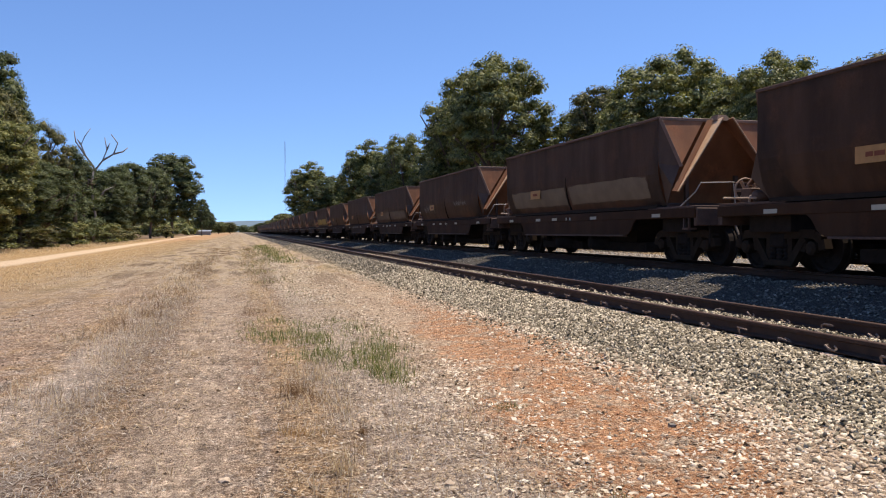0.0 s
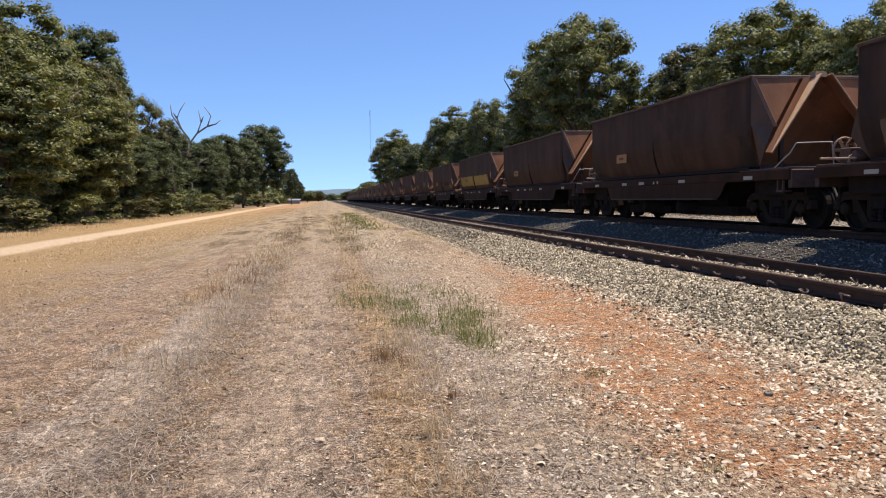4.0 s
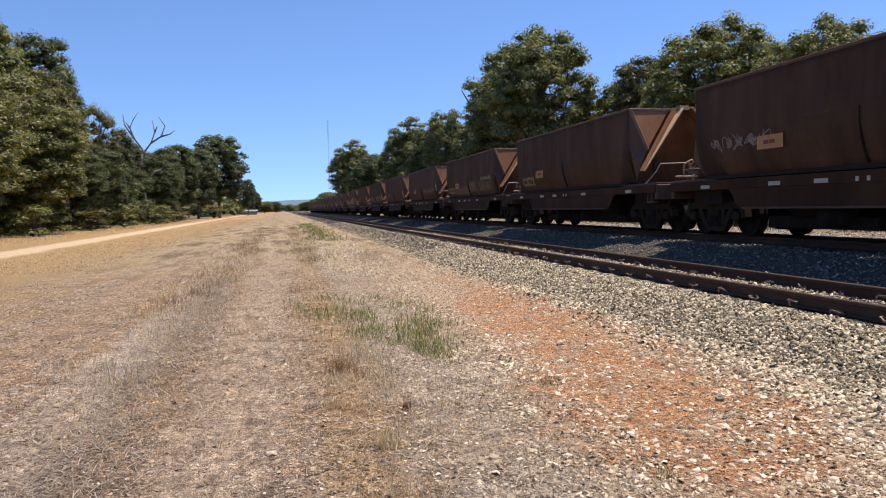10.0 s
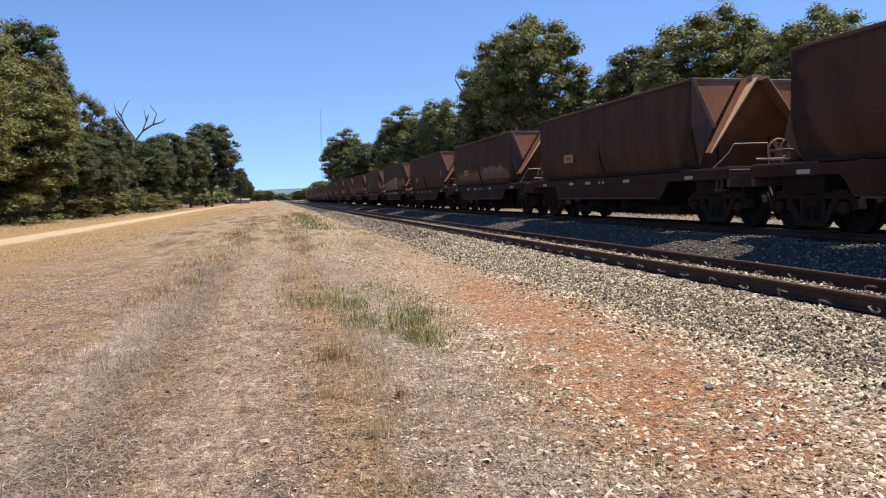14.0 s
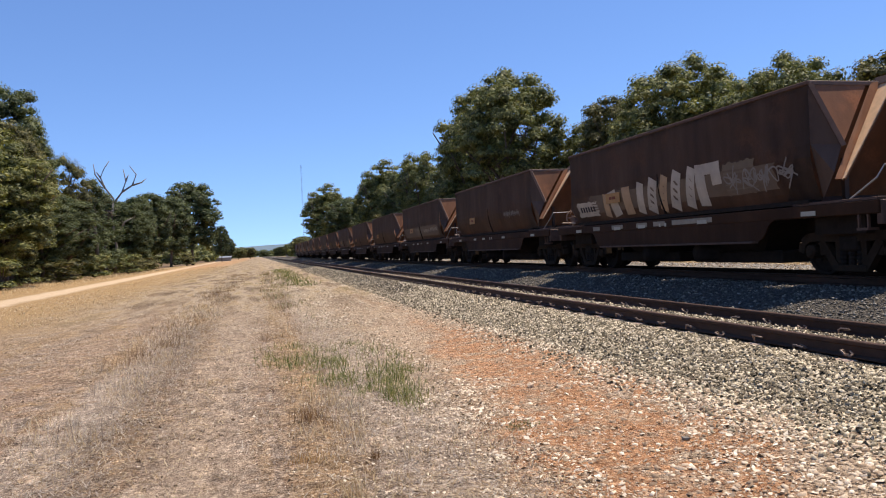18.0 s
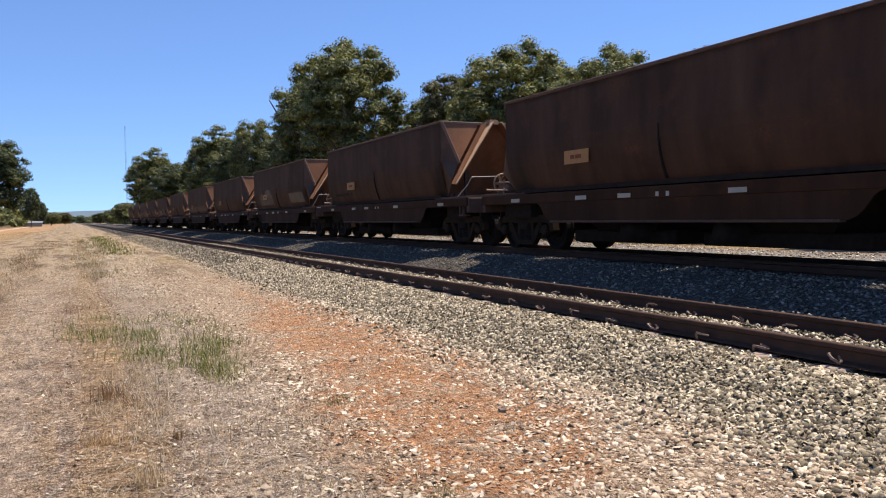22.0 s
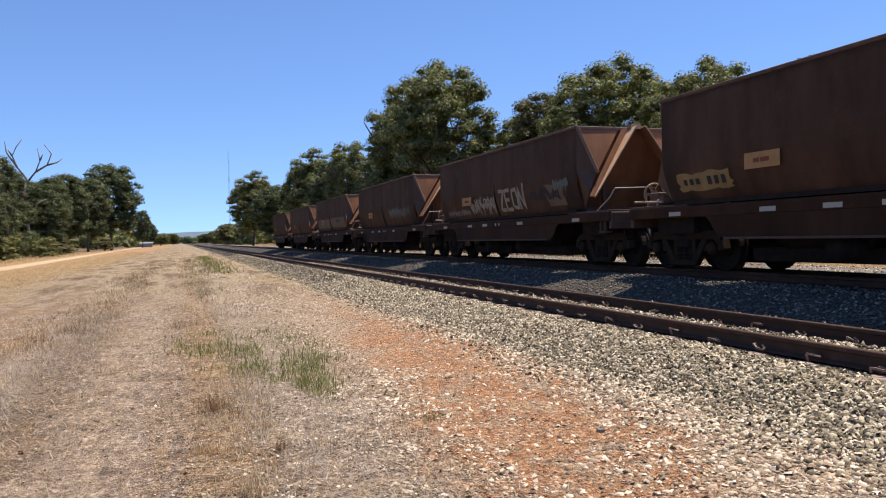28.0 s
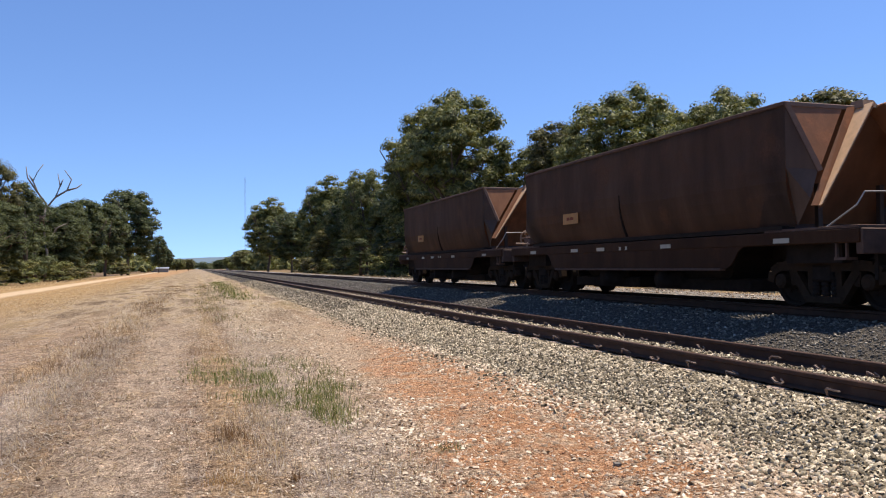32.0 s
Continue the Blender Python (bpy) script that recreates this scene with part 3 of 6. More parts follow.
def build_wagon():
    w = thing("hopper_wagon", "rust brown open hopper wagon with braced sloping ends", "wagon", "hopper wagons of the train")
    # sides
    for xs in (-1, 1):
        bm = bmesh.new()
        zs = [TOP, 2.6, KNEE, 1.95, 1.75, 1.55, 1.4, LOW]
        ys = [-HALF, -3.2, -1.6, -0.06, 0.06, 1.6, 3.2, HALF]
        rows = []
        for z in zs:
            row = []
            for y in ys:
                inset = 0.0 if z >= KNEE else 0.04 * ((KNEE - z) / (KNEE - LOW))
                yy = y if abs(y) < HALF else math.copysign(HALF - inset, y)
                dent = 0.012 * noise.noise((y * 1.3, z * 1.7, xs * 4.0))
                row.append(bm.verts.new((xs * (side_profile(z) + dent), yy, z)))
            rows.append(row)
        for a, b in zip(rows, rows[1:]):
            for i in range(len(ys) - 1):
                bm.faces.new((a[i], a[i + 1], b[i + 1], b[i]))
        bmesh.ops.solidify(bm, geom=list(bm.faces), thickness=0.03)
        side = part("side_wall", bm, M_WAGON, w)
        # top coping angle
        part("coping", boxes((xs * WIDE - 0.03, xs * WIDE + 0.03, -HALF - 0.02, HALF + 0.02, TOP - 0.05, TOP + 0.015), bevel=0.01), M_BROWN, w)
        # curved plate at the middle of the side, between the two bays
        bm = bmesh.new()
        zz = [KNEE + 0.02, 1.9, 1.7, 1.5, LOW + 0.03]
        poly = [(xs * (side_profile(z) + 0.012 + 0.045 * (KNEE - z) / (KNEE - LOW)), 0.0, z) for z in zz]
        back = [(xs * (side_profile(z) - 0.02), 0.0, z) for z in zz[::-1]]
        sheet(bm, poly + back, 0.025)
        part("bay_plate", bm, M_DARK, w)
        # sill: deep channel with a ledge
        bm = bmesh.new()
        box(bm, xs * 1.10, xs * 1.38, -HALF - 1.25, HALF + 1.25, 0.98, 1.18, 0.012)
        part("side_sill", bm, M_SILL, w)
        bm = bmesh.new()
        arch = [(3.78, 0.985), (3.68, 0.955), (3.60, 0.90), (3.55, 0.83), (3.48, 0.74), (3.40, 0.67), (3.28, 0.62)]
        sheet(bm, [(xs * 1.34, -3.78, 0.985)] + [(xs * 1.34, y, z) for y, z in arch] + [(xs * 1.34, -y, z) for y, z in arch[:0:-1]], 0.03 * xs)
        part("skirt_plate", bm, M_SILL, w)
        part("skirt_lip", boxes((xs * 1.30, xs * 1.42, -3.2, 3.2, 0.585, 0.625), bevel=0.006), M_BROWN, w, "worn brown lip of the skirt")
        part("ledge", boxes((xs * 1.12, xs * 1.36, -HALF + 0.2, HALF - 0.2, 1.20, 1.275)), M_DARK, w)
        # reflectors along the sill
        for y in (-4.62, -1.55, -0.12, 0.12, 0.95, 2.2, 4.55):
            wide = 0.035 if abs(y) < 0.2 else 0.17
            part("reflector", boxes((xs * 1.382, xs * 1.390, y - wide, y + wide, 1.01, 1.085)), M_WHITE, w, "white reflective strip")
        # number plate with lettering that cannot be read
        pl = part("number_plate", boxes((xs * (WIDE + 0.012), xs * (WIDE + 0.02), 1.84, 2.60, 1.68, 1.93)), M_PLATE, w, "faded orange painted panel")
        pl.rotation_euler = (0, 0, 0)
        part("lettering", boxes((xs * (WIDE + 0.021), xs * (WIDE + 0.025), 2.06, 2.24, 1.77, 1.84), (xs * (WIDE + 0.021), xs * (WIDE + 0.025), 2.27, 2.40, 1.77, 1.84)), M_INK, pl)
    for s in (-1, 1):
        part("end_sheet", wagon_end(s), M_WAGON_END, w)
        part("end_coping", boxes((-WIDE, WIDE, s * HALF - 0.04, s * HALF + 0.04, TOP - 0.06, TOP + 0.012), bevel=0.01), M_RIB, w)
        bm = bmesh.new()
        bmesh.ops.create_cone(bm, cap_ends=True, segments=4, radius1=0.24, radius2=0.15, depth=0.13, matrix=Matrix.Translation((0, s * (HALF + 0.05), TOP + 0.02)) @ Matrix.Rotation(radians(45), 4, "Z"))
        part("end_peak", bm, M_BROWN, w)
        for xs in (-1, 1):
            part("corner_panel", corner_panel(xs, s), M_WAGON, w)
            bm = bmesh.new()
            beam(bm, (xs * (WIDE - 0.03), s * (HALF + 0.03), TOP - 0.04), (xs * 1.08, s * (HALF + 0.30), 2.08), 0.05, 0.07)
            part("corner_rib", bm, M_RIB, w)
            # the brace: an angle from the middle of the top down to the corner
            a, b = Vector((xs * 0.12, s * (HALF + 0.03), TOP - 0.02)), Vector((xs * 1.26, s * (HALF + 0.42), 1.54))
            bm = bmesh.new()
            sheet(bm, [a, b, b + Vector((xs * 0.10, -s * 0.03, 0.0)), a + Vector((xs * 0.16, -s * 0.01, 0.0))], 0.02)
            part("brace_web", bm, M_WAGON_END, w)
            # flange: its sunlit look is put into the pale colour
            bm = bmesh.new()
            sheet(bm, [a, b, b + Vector((0, s * 0.07, 0.02)), a + Vector((0, s * 0.34, 0.03))], 0.015)
            part("brace_flange", bm, M_SUNLIT_TAN, w, "brace flange with sunlight put into its pale tan")
            # added sheet below the flange: its shaded face as a darker red copy
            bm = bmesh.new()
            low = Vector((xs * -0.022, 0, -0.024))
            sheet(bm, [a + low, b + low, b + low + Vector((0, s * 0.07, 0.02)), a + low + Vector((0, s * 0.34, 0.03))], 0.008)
            part("brace_underside", bm, M_WAGON_END, w, "added sheet with the brace's shade as rusty red")
            bm = bmesh.new()
            sheet(bm, [(xs * 1.42, s * (HALF + 0.005), TOP - 0.05), (xs * 0.38, s * (HALF + 0.012), TOP - 0.05), (xs * 1.08, s * (HALF + 0.27), 2.10)], 0.015)
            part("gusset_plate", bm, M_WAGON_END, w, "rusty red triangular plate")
            part("post", boxes((xs * 0.62 - 0.04, xs * 0.62 + 0.04, s * (HALF - 0.28), s * (HALF - 0.2), 1.18, 1.95)), M_WAGON, w)
        # deck, headstock and coupler
        y0, y1 = sorted((s * (HALF - 0.6), s * (HALF + 1.22)))
        part("end_deck", boxes((-1.36, 1.36, y0, y1, 1.182, 1.225), bevel=0.006), M_BROWN, w)
        y0, y1 = sorted((s * (HALF + 1.16), s * (HALF + 1.28)))
        part("headstock", boxes((-1.34, 1.34, y0, y1, 0.82, 1.18), bevel=0.015), M_BROWN, w)
        y0, y1 = sorted((s * (HALF + 1.2), s * (PITCH / 2 - 0.02)))
        bm = boxes((-0.13, 0.13, y0, y1, 0.68, 0.92), bevel=0.02)
        box(bm, -0.2, 0.16, s * (PITCH / 2 - 0.22), s * (PITCH / 2 + 0.05), 0.62, 0.95, 0.03)
        part("coupler", bm, M_DARK, w)
        bm = bmesh.new()
        tube(bm, [(-0.45, s * (HALF + 1.25), 0.85), (-0.45, s * (HALF + 1.4), 0.6), (-0.4, s * (PITCH / 2 - 0.06), 0.42), (-0.35, s * (PITCH / 2), 0.36)], 0.028)
        part("brake_hose", bm, M_STEEL, w)
        for xs in (-1, 1):
            if s > 0:
                continue
            bm = bmesh.new()
            ye, yi = s * (HALF + 1.2), s * (HALF + 0.62)
            tube(bm, [(xs * 1.3, yi, 1.22), (xs * 1.28, ye * 0.99, 1.5), (xs * 1.2, ye, 1.68), (xs * 0.45, ye, 1.70), (xs * 0.40, ye, 1.22)], 0.013)
            part("handrail", bm, M_HANDRAIL, w, "bent grey steel handrail")
            part("step", boxes((xs * 1.18, xs * 1.38, s * (HALF + 1.02) - 0.02, s * (HALF + 1.02) + 0.2, 0.74, 0.78), (xs * 1.32, xs * 1.36, s * (HALF + 1.02) - 0.01, s * (HALF + 1.02) + 0.02, 0.74, 1.0), (xs * 1.32, xs * 1.36, s * (HALF + 1.02) + 0.17, s * (HALF + 1.02) + 0.2, 0.74, 1.0)), M_BROWN, w)
    # upright plate on the deck behind the handrail
    for x0, x1, z1 in ((-0.42, 0.0, 1.70), (0.03, 0.42, 1.64)):
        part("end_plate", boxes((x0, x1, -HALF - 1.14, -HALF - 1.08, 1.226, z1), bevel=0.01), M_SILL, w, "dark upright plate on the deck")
    # centre sill, hopper bottoms and doors
    part("centre_sill", boxes((-0.22, 0.22, -HALF - 1.2, HALF + 1.2, 0.78, 1.17)), M_DARK, w)
    for s in (-1, 1):
        part("body_bolster", boxes((-1.09, 1.09, s * BOGIE - 0.55, s * BOGIE + 0.55, 0.70, 1.175)), M_DARK, w)
        part("drop_plate", boxes((-0.95, 0.95, s * (HALF + 1.13) - 0.03, s * (HALF + 1.13) + 0.03, 0.46, 0.82)), M_DARK, w)
    for yc in (-1.75, 1.75):
        bm = bmesh.new()
        top = [(-1.14, yc - 1.7, LOW), (1.14, yc - 1.7, LOW), (1.14, yc + 1.7, LOW), (-1.14, yc + 1.7, LOW)]
        bot = [(-0.7, yc - 0.8, 0.42), (0.7, yc - 0.8, 0.42), (0.7, yc + 0.8, 0.42), (-0.7, yc + 0.8, 0.42)]
        a = [bm.verts.new(v) for v in top]
        b = [bm.verts.new(v) for v in bot]
        bm.faces.new(a)
        bm.faces.new(b[::-1])
        for i in range(4):
            bm.faces.new((a[i], a[(i + 1) % 4], b[(i + 1) % 4], b[i]))
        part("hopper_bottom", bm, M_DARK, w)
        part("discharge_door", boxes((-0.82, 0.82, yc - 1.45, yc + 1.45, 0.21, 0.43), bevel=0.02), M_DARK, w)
        bm = bmesh.new()
        turned(bm, [(-1.24, 0.17), (1.24, 0.17)], "x", 14, (0, yc * 0.62, 0.42))
        part("air_cylinder", bm, M_DARK, w, smooth=True)
    # hand brake and pipes on the far deck
    bm = bmesh.new()
    yb = HALF + 0.9
    for k in range(20):
        a0, a1 = k * math.pi / 10, (k + 1) * math.pi / 10
        tube(bm, [(-1.02 + 0.22 * math.cos(a0), yb, 1.47 + 0.22 * math.sin(a0)), (-1.02 + 0.22 * math.cos(a1), yb, 1.47 + 0.22 * math.sin(a1))], 0.02, 6)
    for k in range(6):
        a0 = k * math.pi / 3
        tube(bm, [(-1.02, yb, 1.47), (-1.02 + 0.21 * math.cos(a0), yb, 1.47 + 0.21 * math.sin(a0))], 0.03, 6)
    part("brake_wheel", bm, M_EDGE, w, "tan painted spoked hand brake wheel")
    part("brake_gear_case", boxes((-1.16, -0.9, yb - 0.34, yb - 0.05, 1.226, 1.50), (-0.7, 0.3, yb - 0.45, yb - 0.1, 1.226, 1.42), bevel=0.02), M_BROWN, w)
    for px, py, pr, pl in ((-0.95, -0.55, 0.10, 0.30), (-0.45, -0.30, 0.12, 0.42), (0.15, -0.15, 0.09, 0.30)):
        bm = bmesh.new()
        turned(bm, [(-pl, pr * 0.5), (-pl * 0.9, pr), (pl * 0.9, pr), (pl, pr * 0.5)], "x", 12, (px, yb + py, 1.24 + pr))
        part("air_reservoir", bm, M_BROWN, w, "brown air reservoir on the deck", smooth=True)
    rng = random.Random(4)
    for k in range(9):
        bm = bmesh.new()
        px, py, top = -1.22 + 0.16 * k, yb + rng.uniform(-0.55, 0.15), rng.uniform(1.36, 1.62)
        tube(bm, [(px, py, 1.226), (px + 0.02, py, top - 0.05), (px + 0.10, py - 0.06, top), (px + rng.uniform(0.2, 0.4), py - rng.uniform(0.1, 0.35), top - 0.03), (px + 0.35, py - 0.4, 1.24)], 0.022, 6)
        part("brake_pipe", bm, M_PIPE, w, "bent tan brake pipe")
    bm = bmesh.new()
    tube(bm, [(-1.2, yb + 0.42, 1.34), (1.2, yb + 0.42, 1.34)], 0.022, 6)
    tube(bm, [(-1.25, yb - 0.62, 1.30), (-1.25, yb + 0.25, 1.33)], 0.02, 6)
    part("brake_pipe", bm, M_PIPE, w, "bent tan brake pipe")
    # bogies
    for s in (-1, 1):
        bog = tagged(new("bogie"), "grimy black cast steel bogie")
        bog.parent = w
        bog.location = (0, s * BOGIE, 0)
        for xs in (-1, 1):
            bm = bmesh.new()
            x0, x1 = xs * 0.80, xs * 0.92
            # cast truss: arched top chord, jaws over the axle boxes, slanting struts, bottom chord, spring columns
            xm = (x0 + x1) / 2
            arch = [(-1.10, 0.40), (-1.06, 0.56), (-0.92, 0.645), (-0.70, 0.665), (-0.45, 0.655), (0.0, 0.64), (0.45, 0.655), (0.70, 0.665), (0.92, 0.645), (1.06, 0.56), (1.10, 0.40)]
            for (ya, za), (yb, zb) in zip(arch, arch[1:]):
                beam(bm, (xm, ya, za), (xm, yb, zb), 0.15, 0.15, (1, 0, 0))
            for sy in (-1, 1):
                beam(bm, (xm, sy * 0.64, 0.60), (xm, sy * 0.30, 0.15), 0.14, 0.12, (1, 0, 0))
                beam(bm, (xm, sy * 0.27, 0.60), (xm, sy * 0.27, 0.18), 0.12, 0.07, (1, 0, 0))
                beam(bm, (xm, sy * 0.63, 0.58), (xm, sy * 0.60, 0.36), 0.13, 0.09, (1, 0, 0))
            box(bm, x0, x1 + xs * 0.02, -0.36, 0.36, 0.09, 0.20, 0.015)
            part("side_frame", bm, M_FRAME, bog, "dusty brown cast truss frame")
            bm = bmesh.new()
            for y in (-0.18, 0.0, 0.18):
                bm = bmesh.new()
                turned(bm, [(0.20 + 0.036 * k, 0.075 if k % 2 else 0.055) for k in range(9)], "z", 7, (xs * 0.86, y, 0))
                part("spring", bm, M_DARK, bog)
            for y in (-0.85, 0.85):
                bm = bmesh.new()
                turned(bm, [(xs * 0.78, 0.12), (xs * 0.95, 0.12), (xs * 0.985, 0.08)], "x", 14, (0, y, 0.42))
                part("axle_box", bm, M_FRAME, bog)
        for y in (-0.58, 0.58):
            part("brake_beam", boxes((-0.78, 0.78, y - 0.04, y + 0.04, 0.34, 0.62)), M_DARK, bog)
        part("bolster", boxes((-0.95, 0.95, -0.2, 0.2, 0.42, 0.68), bevel=0.03), M_DARK, bog)
        for y in (-0.85, 0.85):
            bm = bmesh.new()
            turned(bm, [(-0.78, 0.07), (0.78, 0.07)], "x", 10)
            for xs in (-1, 1):
                prof = [(0.50, 0.10), (0.50, 0.445), (0.535, 0.445), (0.545, 0.42), (0.66, 0.412), (0.66, 0.36), (0.61, 0.34), (0.59, 0.16), (0.66, 0.14), (0.66, 0.09)]
                turned(bm, [(xs * a, r) for a, r in prof], "x", 28)
                for k in range(5):
                    a0 = k * 2 * math.pi / 5
                    turned(bm, [(xs * 0.595, 0.03), (xs * 0.612, 0.03)], "x", 6, (0, 0.25 * math.cos(a0), 0.25 * math.sin(a0)))
            ws = part("wheelset", bm, M_DARK, bog)
            ws.matrix_parent_inverse = pose(0, y, 0.42)
            WHEELSETS.append(ws)
    return w


WAGON = build_wagon()
FIRST, LAST = -2, 27
TRAIN0 = 14.83 + HALF          # middle of wagon 0 at the start
WAGONS = {0: WAGON}
for k in range(FIRST, LAST + 1):
    if k:
        WAGONS[k] = copy_thing(WAGON, Matrix())
for k, ob in WAGONS.items():
    ob.matrix_basis = pose(MID2, TRAIN0 + PITCH * k, RAIL2)


# ---- paint and scrawls that tell the wagons apart ----
def on_side(y, z, off=0.010):
    return (-(side_profile(z) + off), y, z)


def patch(k, y0, y1, z0, z1, material, label, seed=0):
    """A ragged field of paint that follows the side."""
    bm = bmesh.new()
    ny, nz = 22, 7
    grid = []
    for j in range(nz):
        row = []
        for i in range(ny):
            u, v = i / (ny - 1), j / (nz - 1)
            y = y0 + (y1 - y0) * u + (0.12 * noise.noise((v * 4, seed, 1.0)) if i in (0, ny - 1) else 0)
            z = z0 + (z1 - z0) * v + (0.05 * noise.noise((u * 7, seed, 2.0)) if j == nz - 1 else 0.03 * noise.noise((u * 9, seed, 5.0)) if j == 0 else 0)
            row.append(bm.verts.new(on_side(y, z, 0.017)))
        grid.append(row)
    for p, q in zip(grid, grid[1:]):
        for i in range(ny - 1):
            bm.faces.new((p[i], p[i + 1], q[i + 1], q[i]))
    part("paint_patch", bm, material, WAGONS[k], label)


def scrawl(k, y0, y1, z0, z1, letters, material, seed, width=0.022, label="sprayed scrawl"):
    """Loose sprayed strokes, letter by letter, none of them legible."""
    rng = random.Random(seed)
    step = (y1 - y0) / letters
    for i in range(letters):
        bm = bmesh.new()
        c = y0 + step * (i + 0.5)
        for _ in range(2):
            pts = [(c + step * rng.uniform(-0.62, 0.62), z0 + (z1 - z0) * ((0.8 if j % 2 else 0.2) + rng.uniform(-0.22, 0.22))) for j in range(rng.randint(6, 9))]
            trace(bm, pts, width)
        part("scrawl", bm, material, WAGONS[k], label)


def trace(bm, pts, width):
    """A stroke smoothed through its points."""
    pts = [pts[0]] + pts + [pts[-1]]
    dense = []
    for p, q, r in zip(pts, pts[1:], pts[2:]):
        for t in range(6):
            u = t / 6
            a = (p[0] + q[0]) / 2 * (1 - u) ** 2 + q[0] * 2 * u * (1 - u) + (q[0] + r[0]) / 2 * u * u
            b = (p[1] + q[1]) / 2 * (1 - u) ** 2 + q[1] * 2 * u * (1 - u) + (q[1] + r[1]) / 2 * u * u
            dense.append((a, b))
    ribbon(bm, dense, width)


def ribbon(bm, pts, width):
    prev = None
    for i, (y, z) in enumerate(pts):
        a, b = pts[max(i - 1, 0)], pts[min(i + 1, len(pts) - 1)]
        d = math.hypot(b[0] - a[0], b[1] - a[1]) or 1.0
        ny, nz = -(b[1] - a[1]) / d * width / 2, (b[0] - a[0]) / d * width / 2
        cur = (bm.verts.new(on_side(y + ny, z + nz, 0.021)), bm.verts.new(on_side(y - ny, z - nz, 0.021)))
        if prev:
            bm.faces.new((prev[0], cur[0], cur[1], prev[1]))
        prev = cur


def bars(k, y0, y1, z0, z1, n, material, label="row of dark stencilled bars"):
    """Stencilled marks that cannot be read, as plain bars."""
    step = (y1 - y0) / n
    bm = bmesh.new()
    for i in range(n):
        ya, yb = y0 + step * (i + 0.18), y0 + step * (i + 0.72)
        sheet(bm, [on_side(ya, z0, 0.024), on_side(yb, z0, 0.024), on_side(yb, z1, 0.024), on_side(ya, z1, 0.024)], 0.004)
    part("lettering", bm, material, WAGONS[k], label)


def strokes(k, y0, z0, wide, tall, glyphs, material, width, label):
    """Hand-painted capitals from straight strokes, running towards the camera's end."""
    for i, glyph in enumerate(glyphs):
        bm = bmesh.new()
        for line in glyph:
            pts = []
            for (a, b), (c, d) in zip(line, line[1:]):
                pts += [(a + (c - a) * u, b + (d - b) * u) for u in (0, 0.25, 0.5, 0.75)]
            pts.append(line[-1])
            ribbon(bm, [(y0 - wide * (1.22 * i + a), z0 + tall * b) for a, b in pts], width)
        part("painted_letter", bm, material, WAGONS[k], label)


BAYS = ((0.12, 4.7), (-4.5, -0.15))
for k, mat, z1, lab in ((0, M_BEIGE, 1.92, "dusty beige band of paint"), (25, M_BEIGE, 1.98, "dusty beige band of paint"), (2, M_BEIGE2, 1.86, "faded brown band of paint"), (16, M_BEIGE2, 1.96, "faded brown band of paint"), (12, M_BEIGE2, 1.8, "faded brown band of paint"), (21, M_BEIGE2, 1.8, "faded brown band of paint")):
    for j, (y0, y1) in enumerate(BAYS):
        patch(k, y0 + 0.2 * j, y1 - 0.4 * (1 - j), 1.44, z1, mat, lab, k + j * 0.37)
patch(5, 0.12, 4.2, 1.46, 2.03, M_YELLOW, "blotchy yellow repaint", 1.3)
patch(5, -4.1, -0.2, 1.46, 2.0, M_YELLOW, "blotchy yellow repaint", 2.7)
bars(5, 2.3, 2.75, 1.72, 1.80, 4, M_INK)
for k, y0, y1 in ((8, 3.05, 4.35), (9, 3.2, 4.5), (22, 3.0, 4.4)):
    patch(k, y0, y1, 1.44, 1.74, M_YELLOW2, "dull yellow painted panel", k * 0.7)
    bars(k, y0 + 0.12, y0 + 0.66, 1.52, 1.66, 3, M_TAGDARK)
    bars(k, y0 + 0.8, y1 - 0.1, 1.54, 1.64, 3, M_TAGDARK)
for j, (y0, y1, z0, z1) in enumerate(((0.2, 3.0, 1.36, 1.72), (-1.35, -0.15, 1.45, 1.9), (-3.0, -2.05, 1.46, 1.86), (-3.9, -3.15, 1.5, 1.8))):
    patch(9, y0, y1, z0, z1, M_BEIGE2, "faded brown band of paint", 4.4 + j)
patch(6, -4.4, -3.3, 1.46, 1.70, M_YELLOW2, "dull yellow smear", 5.2)
patch(14, -3.9, 3.6, 1.5, 1.95, M_BEIGE2, "faded brown band of paint", 7.7)
patch(14, 3.25, 4.5, 1.42, 1.80, M_BLOCK, "cream painted panel", 7.1)
bars(14, 3.4, 4.35, 1.54, 1.68, 6, M_TAGDARK)
patch(14, -3.4, -2.45, 1.5, 2.1, M_BEIGE, "dusty beige block of paint", 7.9)
patch(16, -0.9, -0.15, 1.46, 1.95, M_BEIGE, "pale beige block of paint", 8.3)
patch(16, 0.15, 0.75, 1.46, 1.95, M_BEIGE, "pale beige block of paint", 8.8)
patch(19, -4.5, -2.2, 1.44, 1.86, M_BEIGE, "dusty beige band of paint", 9.1)
patch(23, -4.1, -3.2, 1.42, 1.95, M_BEIGE2, "faded brown band of paint", 9.7)
